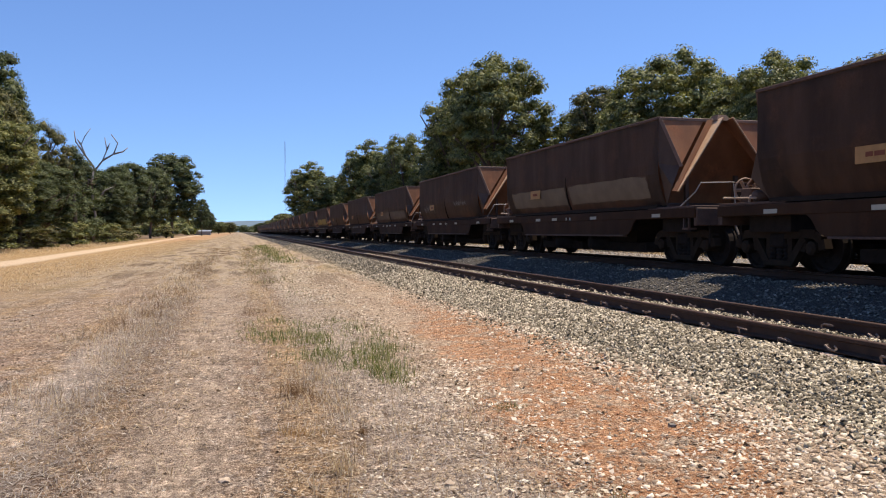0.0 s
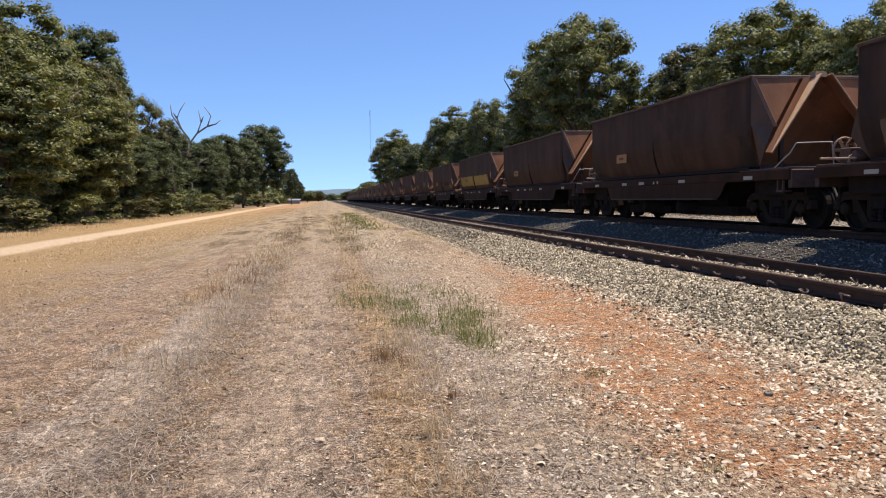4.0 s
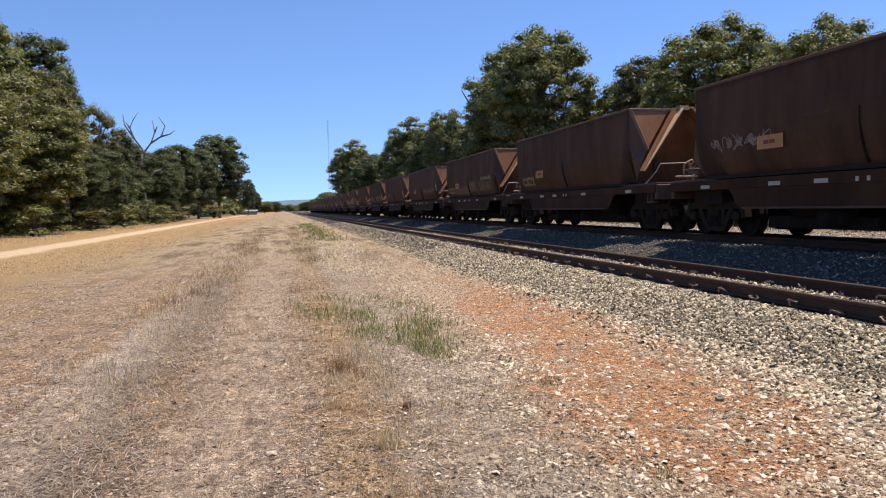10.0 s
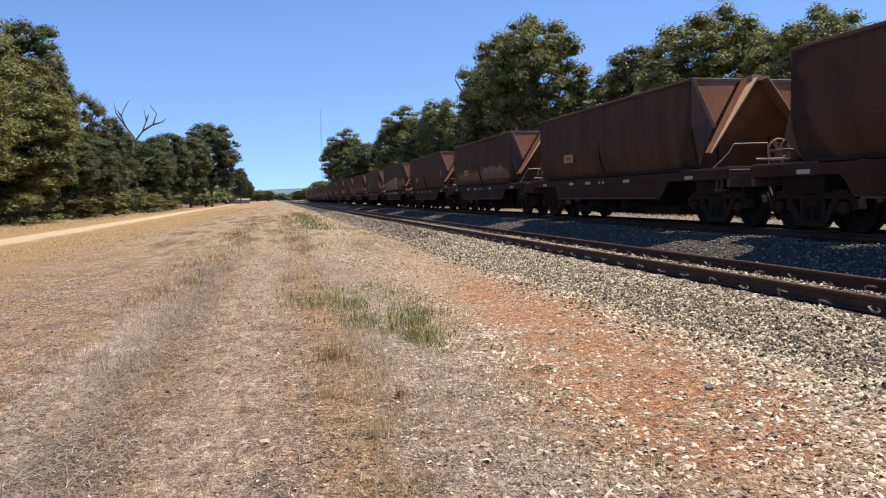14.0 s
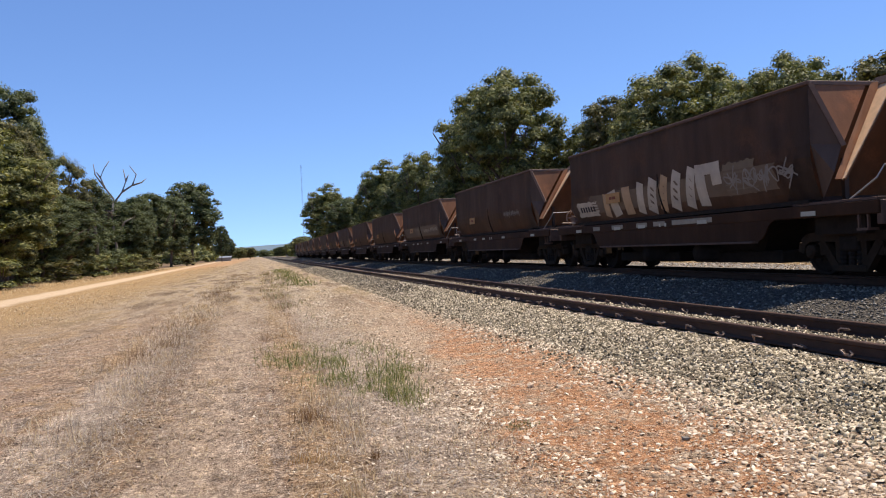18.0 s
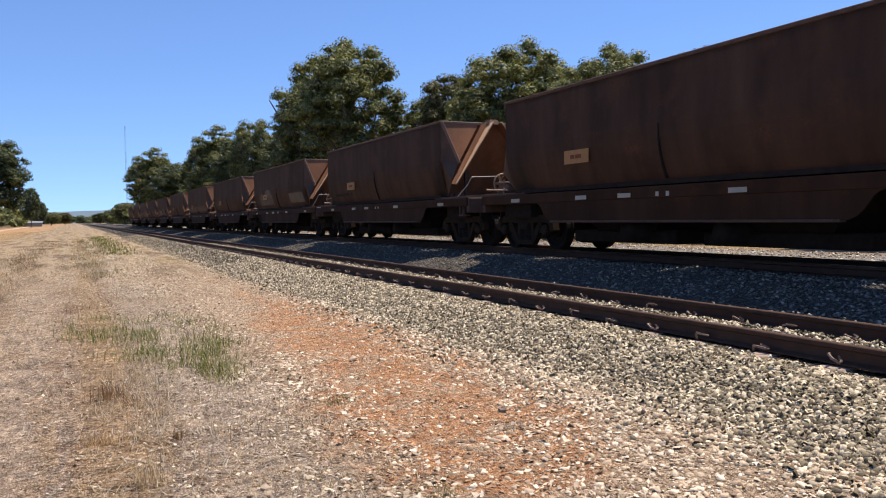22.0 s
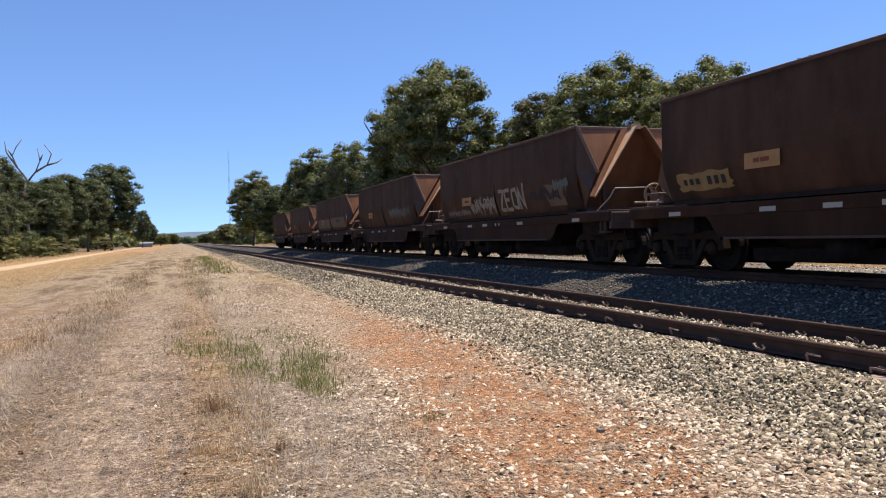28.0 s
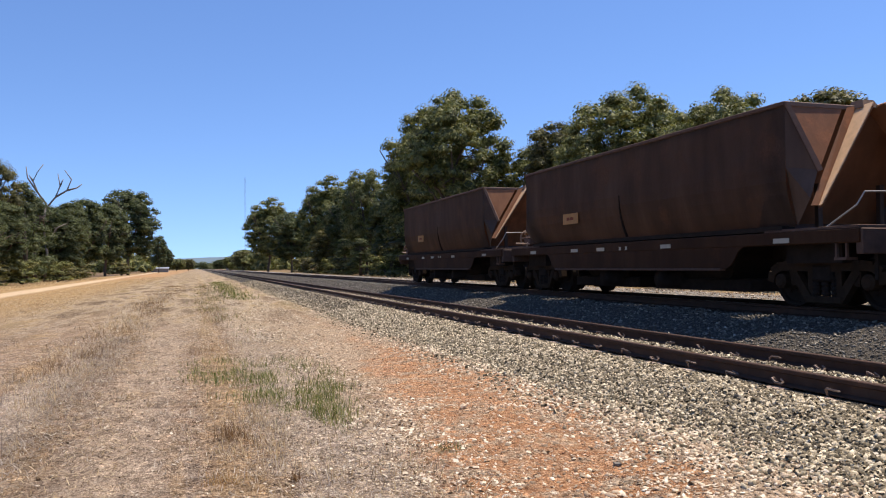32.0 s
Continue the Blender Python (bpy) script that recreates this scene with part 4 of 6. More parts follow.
# two rounded domes of beige paint beside one wagon's plate
for yc, half, z1 in ((3.05, 0.45, 2.02), (1.75, 0.85, 2.16)):
    bm = bmesh.new()
    arc = [(yc + half * math.cos(a * math.pi / 14), 1.66 + (z1 - 1.66) * math.sin(a * math.pi / 14)) for a in range(15)]
    for (ya, za), (yb, zb) in zip(arc, arc[1:]):
        for lo, hi in ((0.0, 0.5), (0.5, 1.0)):
            bm.faces.new([bm.verts.new(on_side(y, 1.44 + (z - 1.44) * u, 0.017)) for y, z, u in ((ya, za, lo), (yb, zb, lo), (yb, zb, hi), (ya, za, hi))])
    part("paint_patch", bm, M_BEIGE, WAGONS[19], "rounded dome of beige paint")
for k, y0, y1, z0, z1, nl, mat, wd in ((1, -3.2, -1.4, 1.72, 2.02, 6, M_TAGGREY, 0.02), (1, 1.9, 3.9, 1.48, 2.05, 4, M_TAGGREY, 0.024), (6, -3.3, -1.3, 1.58, 2.0, 6, M_TAGDARK, 0.04), (7, -3.3, -1.9, 1.55, 2.45, 4, M_CREAM, 0.035), (7, -1.9, -0.7, 1.55, 1.85, 5, M_TAGGREY, 0.025), (7, 2.2, 4.2, 1.72, 2.08, 5, M_TAGGREY, 0.024),
                                    (9, -4.25, -2.5, 1.86, 2.12, 7, M_CREAM, 0.018), (10, -3.6, -0.6, 1.55, 2.0, 7, M_TAGGREY, 0.03), (10, -4.2, -3.7, 1.65, 1.95, 1, M_CREAM, 0.03), (12, -3.6, -0.6, 1.6, 2.05, 7, M_TAGGREY, 0.04), (12, 2.6, 3.9, 1.5, 1.8, 4, M_TAGGREY, 0.025),
                                    (14, -4.5, -2.4, 1.5, 2.05, 4, M_TAGGREY, 0.03), (15, -3.6, -1.9, 1.72, 2.0, 9, M_TAGGREY, 0.02), (16, -2.3, -0.95, 1.56, 1.84, 5, M_CREAM, 0.024), (16, -4.2, -2.5, 1.6, 1.9, 6, M_CREAM, 0.024),
                                    (23, 0.15, 2.05, 1.34, 1.94, 5, M_CREAM, 0.06), (23, 2.2, 4.2, 1.34, 1.62, 7, M_TAGGREY, 0.03), (23, -3.9, -2.3, 1.5, 1.95, 4, M_TAGDARK, 0.05), (23, -4.4, -3.6, 1.75, 2.1, 3, M_TAGGREEN, 0.03), (24, -4.2, -0.85, 1.45, 2.15, 6, M_TAGGREEN, 0.03), (24, -3.9, -1.0, 1.5, 2.05, 5, M_TAGGREY, 0.02), (18, 2.3, 4.2, 1.45, 1.65, 6, M_TAGDARK, 0.02), (25, -3.4, -1.9, 1.65, 1.95, 5, M_TAGDARK, 0.02)):
    scrawl(k, y0, y1, z0, z1, nl, mat, k * 31 + int(y0 * 7), wd)
# broad block strokes along one wagon's side
for i, (y0, lean, z1, wide) in enumerate(((2.75, 0.1, 1.92, 0.30), (2.2, -0.1, 1.98, 0.42), (1.55, 0.0, 2.02, 0.40), (1.0, 0.2, 2.05, 0.30), (0.5, 0.3, 2.08, 0.36), (0.0, 0.3, 2.1, 0.28), (-0.5, 0.32, 2.14, 0.34), (-1.1, 0.28, 2.16, 0.30), (-1.62, 0.05, 2.18, 0.34), (-2.2, -0.02, 2.18, 0.32))):
    bm = bmesh.new()
    low = 1.36 if y0 > -2.0 else 1.74
    ribbon(bm, [(y0 - lean * u, low + (z1 - low) * u) for u in (0, 0.2, 0.4, 0.6, 0.8, 1.0)], wide)
    part("block_stroke", bm, M_BLOCKORANGE if i in (0, 2, 5) else M_BLOCK, WAGONS[14], "broad cream painted stroke")
bm = bmesh.new()
ribbon(bm, [(-1.5 - 0.80 * u, 2.07) for u in (0, 0.5, 1.0)], 0.22)
part("block_stroke", bm, M_BLOCK, WAGONS[14], "broad cream painted stroke")
for y0, y1 in ((3.6, 3.2), (2.5, 1.9), (1.2, 0.7), (0.4, -0.1), (-0.4, -1.9)):
    part("paint_drip", boxes((-1.388, -1.384, y1, y0, 1.03, 1.13)), M_CREAM, WAGONS[14], "cream overspray on the sill")
ZEON = ((((0, 1), (1, 1), (0.05, 0), (1, 0)),), (((0.9, 1), (0, 1), (0, 0), (1, 0)), ((0, 0.5), (0.75, 0.52))), (((0.05, 0.1), (0.1, 0.95), (0.8, 1), (1, 0.6), (0.9, 0.05), (0.05, 0.1)),), (((0.05, -0.05), (0, 1.05), (0.85, 0.0), (0.9, 1.25)),))
strokes(23, -0.26, 1.44, 0.36, 0.52, ZEON, M_CREAM, 0.10, "cream hand-sprayed capital letter")
for bog in [c for c in WAGONS[24].children if c.name.startswith("bogie")]:
    for y in (-0.85, 0.85):
        bm = bmesh.new()
        turned(bm, [(-0.99, 0.085), (-1.005, 0.085)], "x", 12, (0, y, 0.42))
        part("axle_cap", bm, M_ORANGECAP, bog, "yellow orange axle cap")
WAGONS[5]["label"] = "rust brown open hopper wagon with blotchy yellow repaint"
WAGONS[14]["label"] = "rust brown open hopper wagon covered in cream graffiti"
WAGONS[23]["label"] = "rust brown open hopper wagon with a sprayed word"
WAGONS[0]["label"] = "rust brown open hopper wagon with beige lower panels"
WAGONS[19]["label"] = "rust brown open hopper wagon with beige lower panels"
WAGONS[25]["label"] = "rust brown open hopper wagon with beige lower panels"
WAGONS[27]["label"] = "rust brown open ore hopper wagon, the last of the train"


# ---- trees ----
CORE = np.array([(1, 0.2, 0.1), (-0.2, 1, 0), (-1, -0.1, 0.1), (0.1, -1, 0), (0.1, 0, 1), (0, 0.1, -1)], float)
CORE_FACES = np.array([(0, 1, 4), (1, 2, 4), (2, 3, 4), (3, 0, 4), (1, 0, 5), (2, 1, 5), (3, 2, 5), (0, 3, 5)])


def leaf_cloud(rng, clumps, per, size, up=0.7):
    """Leaf tufts as small three-cornered flakes gathered on the outside of clumps (centre, radius)."""
    vs, fs, k = [], [], 0
    for c, r in clumps:
        n = max(14, int(per * r * r))
        d = rng.normal(size=(n, 3))
        d /= np.linalg.norm(d, axis=1)[:, None]
        d[:, 2] = np.where(d[:, 2] < -0.3, d[:, 2] * 0.35, d[:, 2])
        rad = r * (0.62 + 0.38 * rng.random(n) ** 0.7)
        p = np.asarray(c) + d * rad[:, None] * np.array([1.0, 1.0, 0.78])
        nrm = d * 1.9 + rng.normal(size=(n, 3)) * 0.55 + np.array([0, 0, up + 0.3])
        nrm /= np.linalg.norm(nrm, axis=1)[:, None]
        a = np.cross(nrm, rng.normal(size=(n, 3)))
        a /= np.linalg.norm(a, axis=1)[:, None] + 1e-9
        b = np.cross(nrm, a)
        s = size * (0.55 + 0.9 * rng.random(n))[:, None]
        l, w = s * (0.8 + 0.5 * rng.random(n))[:, None], s * (0.35 + 0.35 * rng.random(n))[:, None]
        q = np.stack([p - a * l, p + a * l * 0.1 + b * w * 1.5, p + a * l * 0.9 - b * w * 0.5 - nrm * s * 0.3], 1)
        # the clump's dense inside: an added eight-sided core that blocks light
        v = np.asarray(c) + CORE * r * 0.56 * (1 + 0.2 * rng.normal(size=(6, 1))) * np.array([1.0, 1.0, 0.72])
        vs += [q.reshape(-1, 3), v]
        fs += [np.arange(n * 3).reshape(-1, 3) + k, CORE_FACES + k + n * 3]
        k += n * 3 + 6
    return np.concatenate(vs), np.concatenate(fs)


def leaf_mesh(name, rng, clumps, per, size, material, up=0.7):
    v, f = leaf_cloud(rng, clumps, per, size, up)
    me = bpy.data.meshes.new(name)
    me.vertices.add(len(v))
    me.vertices.foreach_set("co", v.astype(np.float32).ravel())
    me.loops.add(len(f) * 3)
    me.loops.foreach_set("vertex_index", f.astype(np.int32).ravel())
    me.polygons.add(len(f))
    me.polygons.foreach_set("loop_start", np.arange(len(f), dtype=np.int32) * 3)
    me.update(calc_edges=True)
    me.materials.append(material)
    return me


FORM = {}  # height and half width of each model tree


def gum_tree(seed, material, label, shape="round", per=500, size=0.069):
    """A tree 10 m high: tapered trunk with limbs, crown of leaf clumps on the limbs' ends."""
    rng = np.random.default_rng(seed)
    t = thing("gum_tree", label, "tree", "trees beside the line")
    bm = bmesh.new()
    lean = rng.normal(size=2) * 0.35
    fork = {"round": 3.2, "tall": 4.2, "cone": 7.5, "thin": 4.5, "low": 2.6}[shape]
    stem = [(lean[0] * u + 0.12 * math.sin(u * 5 + seed), lean[1] * u, fork * u) for u in (0, 0.25, 0.5, 0.75, 1)]
    tube(bm, stem, 0.15 if shape == "low" else 0.24, 9, 0.11 if shape == "low" else 0.16)
    ends = []
    n_limb = {"round": 9, "tall": 8, "cone": 5, "thin": 7, "low": 9}[shape]
    for i in range(n_limb):
        az = i * 2.4 + rng.random() * 0.8
        h = 5.4 + rng.random() * 2.0 if i % 3 else 7.0 + rng.random() * 0.8
        reach = (2.6 if shape in ("round", "low") else 1.5 if shape == "tall" else 0.8 if shape == "cone" else 2.2) * (1.1 - (h - 5.5) / 7.0) * (0.7 + 0.5 * rng.random())
        a = Vector(stem[3]) if i % 2 else Vector(stem[4])
        e = Vector((lean[0] + reach * math.cos(az), lean[1] + reach * math.sin(az), h))
        m = a.lerp(e, 0.5) + Vector((rng.normal() * 0.2, rng.normal() * 0.2, 0.3))
        tube(bm, [a, a.lerp(m, 0.5), m, m.lerp(e, 0.5), e], 0.12, 6, 0.03)
        for _ in range(3):
            tw = m.lerp(e, rng.random()) + Vector(rng.normal(size=3) * 0.5)
            tube(bm, [m.lerp(e, 0.3), tw], 0.04, 5, 0.012)
            ends.append(tw)
        ends.append(e)
    part("trunk", bm, M_BARK, t, smooth=True)
    clumps = []
    if shape in ("round", "tall", "low"):
        R, zc, rz = {"round": (3.1, 6.3, 3.5), "tall": (2.3, 6.0, 4.0), "low": (2.8, 5.4, 4.2)}[shape]
        # boughs' heads all round, each a billow of smaller clumps
        n_head, deep = (32, 2.1) if shape == "low" else (26, 1.7)
        heads = [(np.zeros(3), 0.66)]
        for i in range(n_head):
            z = 0.97 - deep * (i + 0.5) / n_head
            az, rr = i * 2.4 + seed, math.sqrt(max(0.5 if z < 0 else 0.05, 1 - z * z))
            heads.append((np.array([rr * math.cos(az), rr * math.sin(az), z]) * rng.uniform(0.54, 0.66), rng.uniform(0.32, 0.41)))
        for h, hr in heads:
            out = h / (np.linalg.norm(h) + 1e-6)
            for _ in range(9):
                d = rng.normal(size=3) + out * 0.45 + np.array([0, 0, 0.15])
                d /= np.linalg.norm(d)
                c = (h + d * hr * rng.uniform(0.5, 0.95)) * np.array([R, R, rz]) + np.array([lean[0], lean[1], zc])
                clumps.append((c, 0.40 + 0.34 * rng.random() ** 1.3))
    elif shape == "cone":
        for i in range(70):
            z = 0.9 + 8.6 * rng.random() ** 1.1
            r = (2.2 - 0.19 * z) * (0.55 + 0.5 * rng.random())
            az = rng.random() * 6.283
            clumps.append((np.array([r * math.cos(az), r * math.sin(az), z]), 0.45 + 0.35 * rng.random()))
    else:
        for e in ends:
            clumps.append((np.array(e), 0.5 + 0.45 * rng.random()))
        for e in ends[::2]:
            clumps.append((np.array(e) + rng.normal(size=3) * 0.7, 0.4 + 0.4 * rng.random()))
    crown = new("crown", leaf_mesh("crown", rng, clumps, per, size, material, 0.5))
    crown.parent = t
    co = np.array([v.co for v in crown.data.vertices])
    FORM[t] = (float(np.percentile(co[:, 2], 99.95)), float(np.percentile(np.hypot(co[:, 0] - lean[0], co[:, 1] - lean[1]), 98)))
    return t


def shrub(seed, material, label):
    rng = np.random.default_rng(seed)
    t = thing("shrub", label, "shrub", "shrubs under the trees")
    bm = bmesh.new()
    cl = []
    for i in range(9):
        az = i * 0.7 + rng.random()
        e = (0.8 * math.cos(az) * rng.random(), 0.8 * math.sin(az) * rng.random(), 0.7 + 1.1 * rng.random())
        tube(bm, [(0, 0, -0.05), (e[0] * 0.4, e[1] * 0.4, e[2] * 0.5), e], 0.035, 5, 0.01)
        cl.append((np.array(e), 0.42 + 0.25 * rng.random()))
        cl.append((np.array([e[0] * 1.2, e[1] * 1.2, 0.35]), 0.4))
    part("stem", bm, M_BARK, t)
    ob = new("foliage", leaf_mesh("foliage", rng, cl, 330, 0.075, material))
    ob.parent = t
    return t


TREES = {
    "round": [gum_tree(3, M_LEAF_A, "olive green gum tree with a dense billowing crown", "round"), gum_tree(11, M_LEAF_A, "olive green gum tree with a dense billowing crown", "round"), gum_tree(19, M_LEAF_B, "dark green gum tree with a dense rounded crown", "round")],
    "tall": [gum_tree(5, M_LEAF_A, "tall olive gum tree with an uneven crown", "tall"), gum_tree(23, M_LEAF_B, "tall dark gum tree with an uneven crown", "tall"), gum_tree(29, M_LEAF_C, "tall brownish gum tree with a ragged crown", "tall")],
    "cone": [gum_tree(7, M_LEAF_B, "dark green conical tree with foliage to the ground", "cone", 520), gum_tree(31, M_LEAF_B, "dark green conical tree with foliage to the ground", "cone", 520)],
    "low": [gum_tree(47, M_LEAF_A, "olive green gum tree with foliage down to the ground", "low", 500), gum_tree(53, M_LEAF_B, "dark green gum tree with foliage down to the ground", "low", 500), gum_tree(59, M_LEAF_C, "brownish gum tree with foliage down to the ground", "low", 500)],
    "low_far": [gum_tree(61, M_LEAF_A, "olive green gum tree with foliage down to the ground", "low", 280, 0.108), gum_tree(67, M_LEAF_B, "dark green gum tree with foliage down to the ground", "low", 280, 0.108), gum_tree(71, M_LEAF_C, "brownish gum tree with foliage down to the ground", "low", 280, 0.108)],
    "thin": [gum_tree(13, M_LEAF_C, "thin ragged gum tree with open foliage", "thin", 330)],
}
SHRUBS = [shrub(41, M_LEAF_A, "olive green shrub on dry grass"), shrub(43, M_LEAF_C, "dull olive shrub under the trees")]
_used = set()


def plant(kind, which, x, y, top, half, turn=0.0):
    """Place a tree by its top's height and its crown's half width."""
    if kind == "low" and (y > 140 or x > 32 or x < -25):
        kind = "low_far"
    src = TREES[kind][which] if kind in TREES else SHRUBS[which]
    z = level(x, y)
    h, w = FORM.get(src, (2.0, 1.0))
    ob = src if src not in _used else copy_thing(src, Matrix())
    _used.add(src)
    ob.matrix_basis = pose(x, y, z - 0.03, 0, 0, turn)
    ob.scale = (half / w, half / w, (top - z) / h)
    return ob


# right of the line: a row of gums
for row in (("low", 0, 24, 275, 26.0, 8.0, 20), ("low", 1, 25, 215, 17.0, 6.5, 80), ("low", 0, 24, 147, 18.9, 5.2, 10), ("low", 1, 25, 130, 15.5, 4.4, 130), ("low", 0, 24, 113, 16.2, 3.9, 200), ("low", 1, 24, 95, 12.5, 3.9, 60),
            ("low", 0, 25, 85.5, 18.6, 4.6, 30), ("round", 0, 25, 69.0, 18.3, 5.2, 250), ("low", 0, 29.5, 66.5, 12.6, 3.0, 100), ("tall", 2, 30, 60.5, 13.9, 3.0, 10), ("round", 1, 29, 55, 12.2, 2.6, 160), ("round", 1, 30, 48.2, 14.5, 4.5, 30), ("tall", 0, 31, 42.5, 11.2, 2.6, 300), ("round", 0, 30, 37.1, 11.7, 3.1, 250),
            ("tall", 2, 30, 30.8, 10.1, 2.9, 90), ("round", 1, 30, 25.5, 6.6, 2.4, 20), ("tall", 0, 29, 20, 7.4, 2.8, 0),
            ("round", 2, 33, 88, 12, 5.0, 15), ("round", 2, 34, 104, 12, 5.5, 115), ("low", 1, 33, 122, 11.5, 5.5, 215), ("low", 1, 34, 160, 13, 6, 40), ("tall", 1, 33, 180, 14, 6, 75), ("round", 2, 32, 245, 16, 7, 5), ("low", 1, 37, 62, 10.0, 4.6, 33), ("low", 1, 37, 52, 9.5, 4.2, 140), ("low", 1, 37, 40, 8.5, 4.2, 240), ("low", 1, 36, 32, 6.6, 3.6, 0),
            ("cone", 0, 22, 118, 6.0, 2.6, 0), ("cone", 1, 21.5, 104, 5.5, 2.4, 90), ("low", 2, 23, 134, 8.5, 3.6, 30), ("low", 2, 20, 361, 9.1, 5.0, 0), ("low", 1, 25, 450, 12.0, 7.0, 70), ("low", 0, 22, 560, 10.5, 6.5, 140), ("low", 1, 20.5, 720, 9.5, 7.0, 10)):
    plant(*row)
# left, behind the sandy road
for row in (("low", 0, -21, 58, 15.6, 4.9, 30), ("low", 0, -19.6, 52, 11.8, 4.4, 0), ("low", 0, -19.2, 66, 11.4, 3.9, 200), ("tall", 2, -24, 53, 16.4, 4.2, 140), ("tall", 1, -22, 78, 18.4, 3.6, 20), ("low", 2, -21.5, 72, 14.4, 3.8, 250), ("thin", 0, -22, 96, 15.3, 3.6, 10), ("low", 2, -23, 92, 12.4, 3.8, 100),
            ("cone", 0, -19, 101, 12.0, 2.7, 0), ("low", 1, -19.5, 87, 8.8, 3.2, 70), ("low", 1, -20, 80, 8.0, 3.2, 110), ("cone", 1, -20, 112, 11.4, 3.3, 140), ("low", 1, -18.3, 143, 13.6, 4.6, 60), ("low", 1, -18.3, 122, 10.4, 3.4, 200), ("low", 1, -19.5, 133, 12.0, 3.4, 100), ("low", 1, -17, 215, 22.2, 7.4, 120), ("low", 1, -19.5, 190, 16.5, 5.6, 20), ("low", 1, -13.6, 312, 14.2, 3.3, 0),
            ("round", 2, -27, 66, 12, 5, 0), ("low", 1, -28, 84, 12, 5, 90), ("low", 1, -28, 100, 12, 5.5, 180), ("low", 1, -27, 120, 12, 6, 270), ("low", 1, -26, 150, 13, 6.5, 33), ("low", 1, -24, 170, 14, 6, 0), ("low", 2, -26, 44, 13, 4.5, 20), ("low", 1, -27, 34, 12, 4.5, 200), ("low", 2, -6.2, 620, 8.8, 5.5, 0), ("low", 1, -15.5, 430, 12.0, 4.6, 50), ("low", 0, -12.6, 520, 8.2, 5.0, 110)):
    plant(*row)
for row in (("shrub", 0, -18.3, 128, 3.6, 1.9, 0), ("shrub", 1, -17.6, 134, 2.6, 2.4, 50), ("shrub", 0, -20.4, 66, 3.0, 1.8, 20), ("shrub", 1, -21.4, 60, 2.6, 2.2, 80), ("shrub", 0, -19.6, 72, 2.4, 1.6, 130), ("shrub", 1, -22, 55, 2.4, 2.0, 10), ("shrub", 1, -17.5, 205, 3.5, 3.2, 10),
            ("shrub", 0, -17.6, 60, 2.2, 1.7, 15), ("shrub", 1, -17.4, 48, 1.9, 1.9, 60), ("shrub", 0, -17.2, 90, 2.6, 1.8, 100), ("shrub", 1, -17.9, 78, 2.0, 2.0, 140), ("shrub", 0, -16.9, 110, 2.6, 1.9, 70), ("shrub", 1, -16.6, 118, 2.0, 2.2, 0),
            ("shrub", 1, 21, 112, 3.0, 2.0, 0), ("shrub", 0, 21.5, 126, 3.4, 2.2, 30), ("shrub", 1, 21, 140, 3.2, 2.4, 60), ("shrub", 1, 21.5, 160, 3.6, 3.0, 90), ("shrub", 0, 22, 90, 3.2, 2.2, 0), ("shrub", 1, 23, 60, 3.0, 2.4, 0), ("shrub", 0, 24, 45, 3.0, 2.4, 40), ("shrub", 1, 23, 78, 3.0, 2.6, 70)):
    plant(*row)

# dark understorey on both sides
_rng = random.Random(8)
for i in range(34):
    plant("shrub", 1, -21.5 - 5 * _rng.random(), 34 + 4.2 * i + 3 * _rng.random(), 2.6 + 1.8 * _rng.random(), 2.4 + 1.2 * _rng.random(), 360 * _rng.random())
for i in range(30):
    plant("shrub", i % 2, 24 + 6 * _rng.random(), 26 + 5.0 * i + 3 * _rng.random(), 2.8 + 2.2 * _rng.random(), 2.6 + 1.4 * _rng.random(), 360 * _rng.random())


def dead_tree():
    t = thing("dead_tree", "bleached dead gum tree with bare crooked branches", "tree")
    rng = np.random.default_rng(77)
    bm = bmesh.new()
    tube(bm, [(0, 0, 0), (0.3, 0, 4), (-0.2, 0, 8), (0.2, 0, 11)], 0.22, 8, 0.13)
    part("trunk", bm, M_DEADWOOD, t, smooth=True)
    for pts in (((0.2, 0, 11), (-0.9, 0, 12.6), (-1.5, 0.2, 14.2), (-1.0, 0, 15.4), (-0.2, 0, 16.6)), ((-0.9, 0, 12.6), (-2.2, 0, 14.6), (-2.4, 0, 16.2)), ((0.2, 0, 10.4), (1.4, 0, 12.0), (2.0, 0, 13.6), (1.7, 0, 15.4)), ((1.4, 0, 12.0), (2.9, 0, 13.0), (3.5, 0, 14.6), (2.6, 0, 15.9)), ((2.9, 0, 13.0), (4.2, 0, 13.4), (4.9, 0, 14.0)),
                ((-0.1, 0, 7), (-1.8, 0, 9.6), (-2.6, 0, 11.5)), ((0.1, 0, 5), (1.6, -0.4, 7.6), (2.8, -0.6, 8.2)), ((-1.5, 0.2, 14.2), (-2.0, 0, 15.0)), ((2.0, 0, 13.6), (2.4, 0.1, 14.6))):
        bm = bmesh.new()
        tube(bm, pts, 0.15, 6, 0.05)
        part("branch", bm, M_DEADWOOD, t, smooth=True)
    t.matrix_basis = pose(-19.8, 118, 0, 0, 0, 8)
    t.scale = (0.95, 0.95, 0.97)


dead_tree()


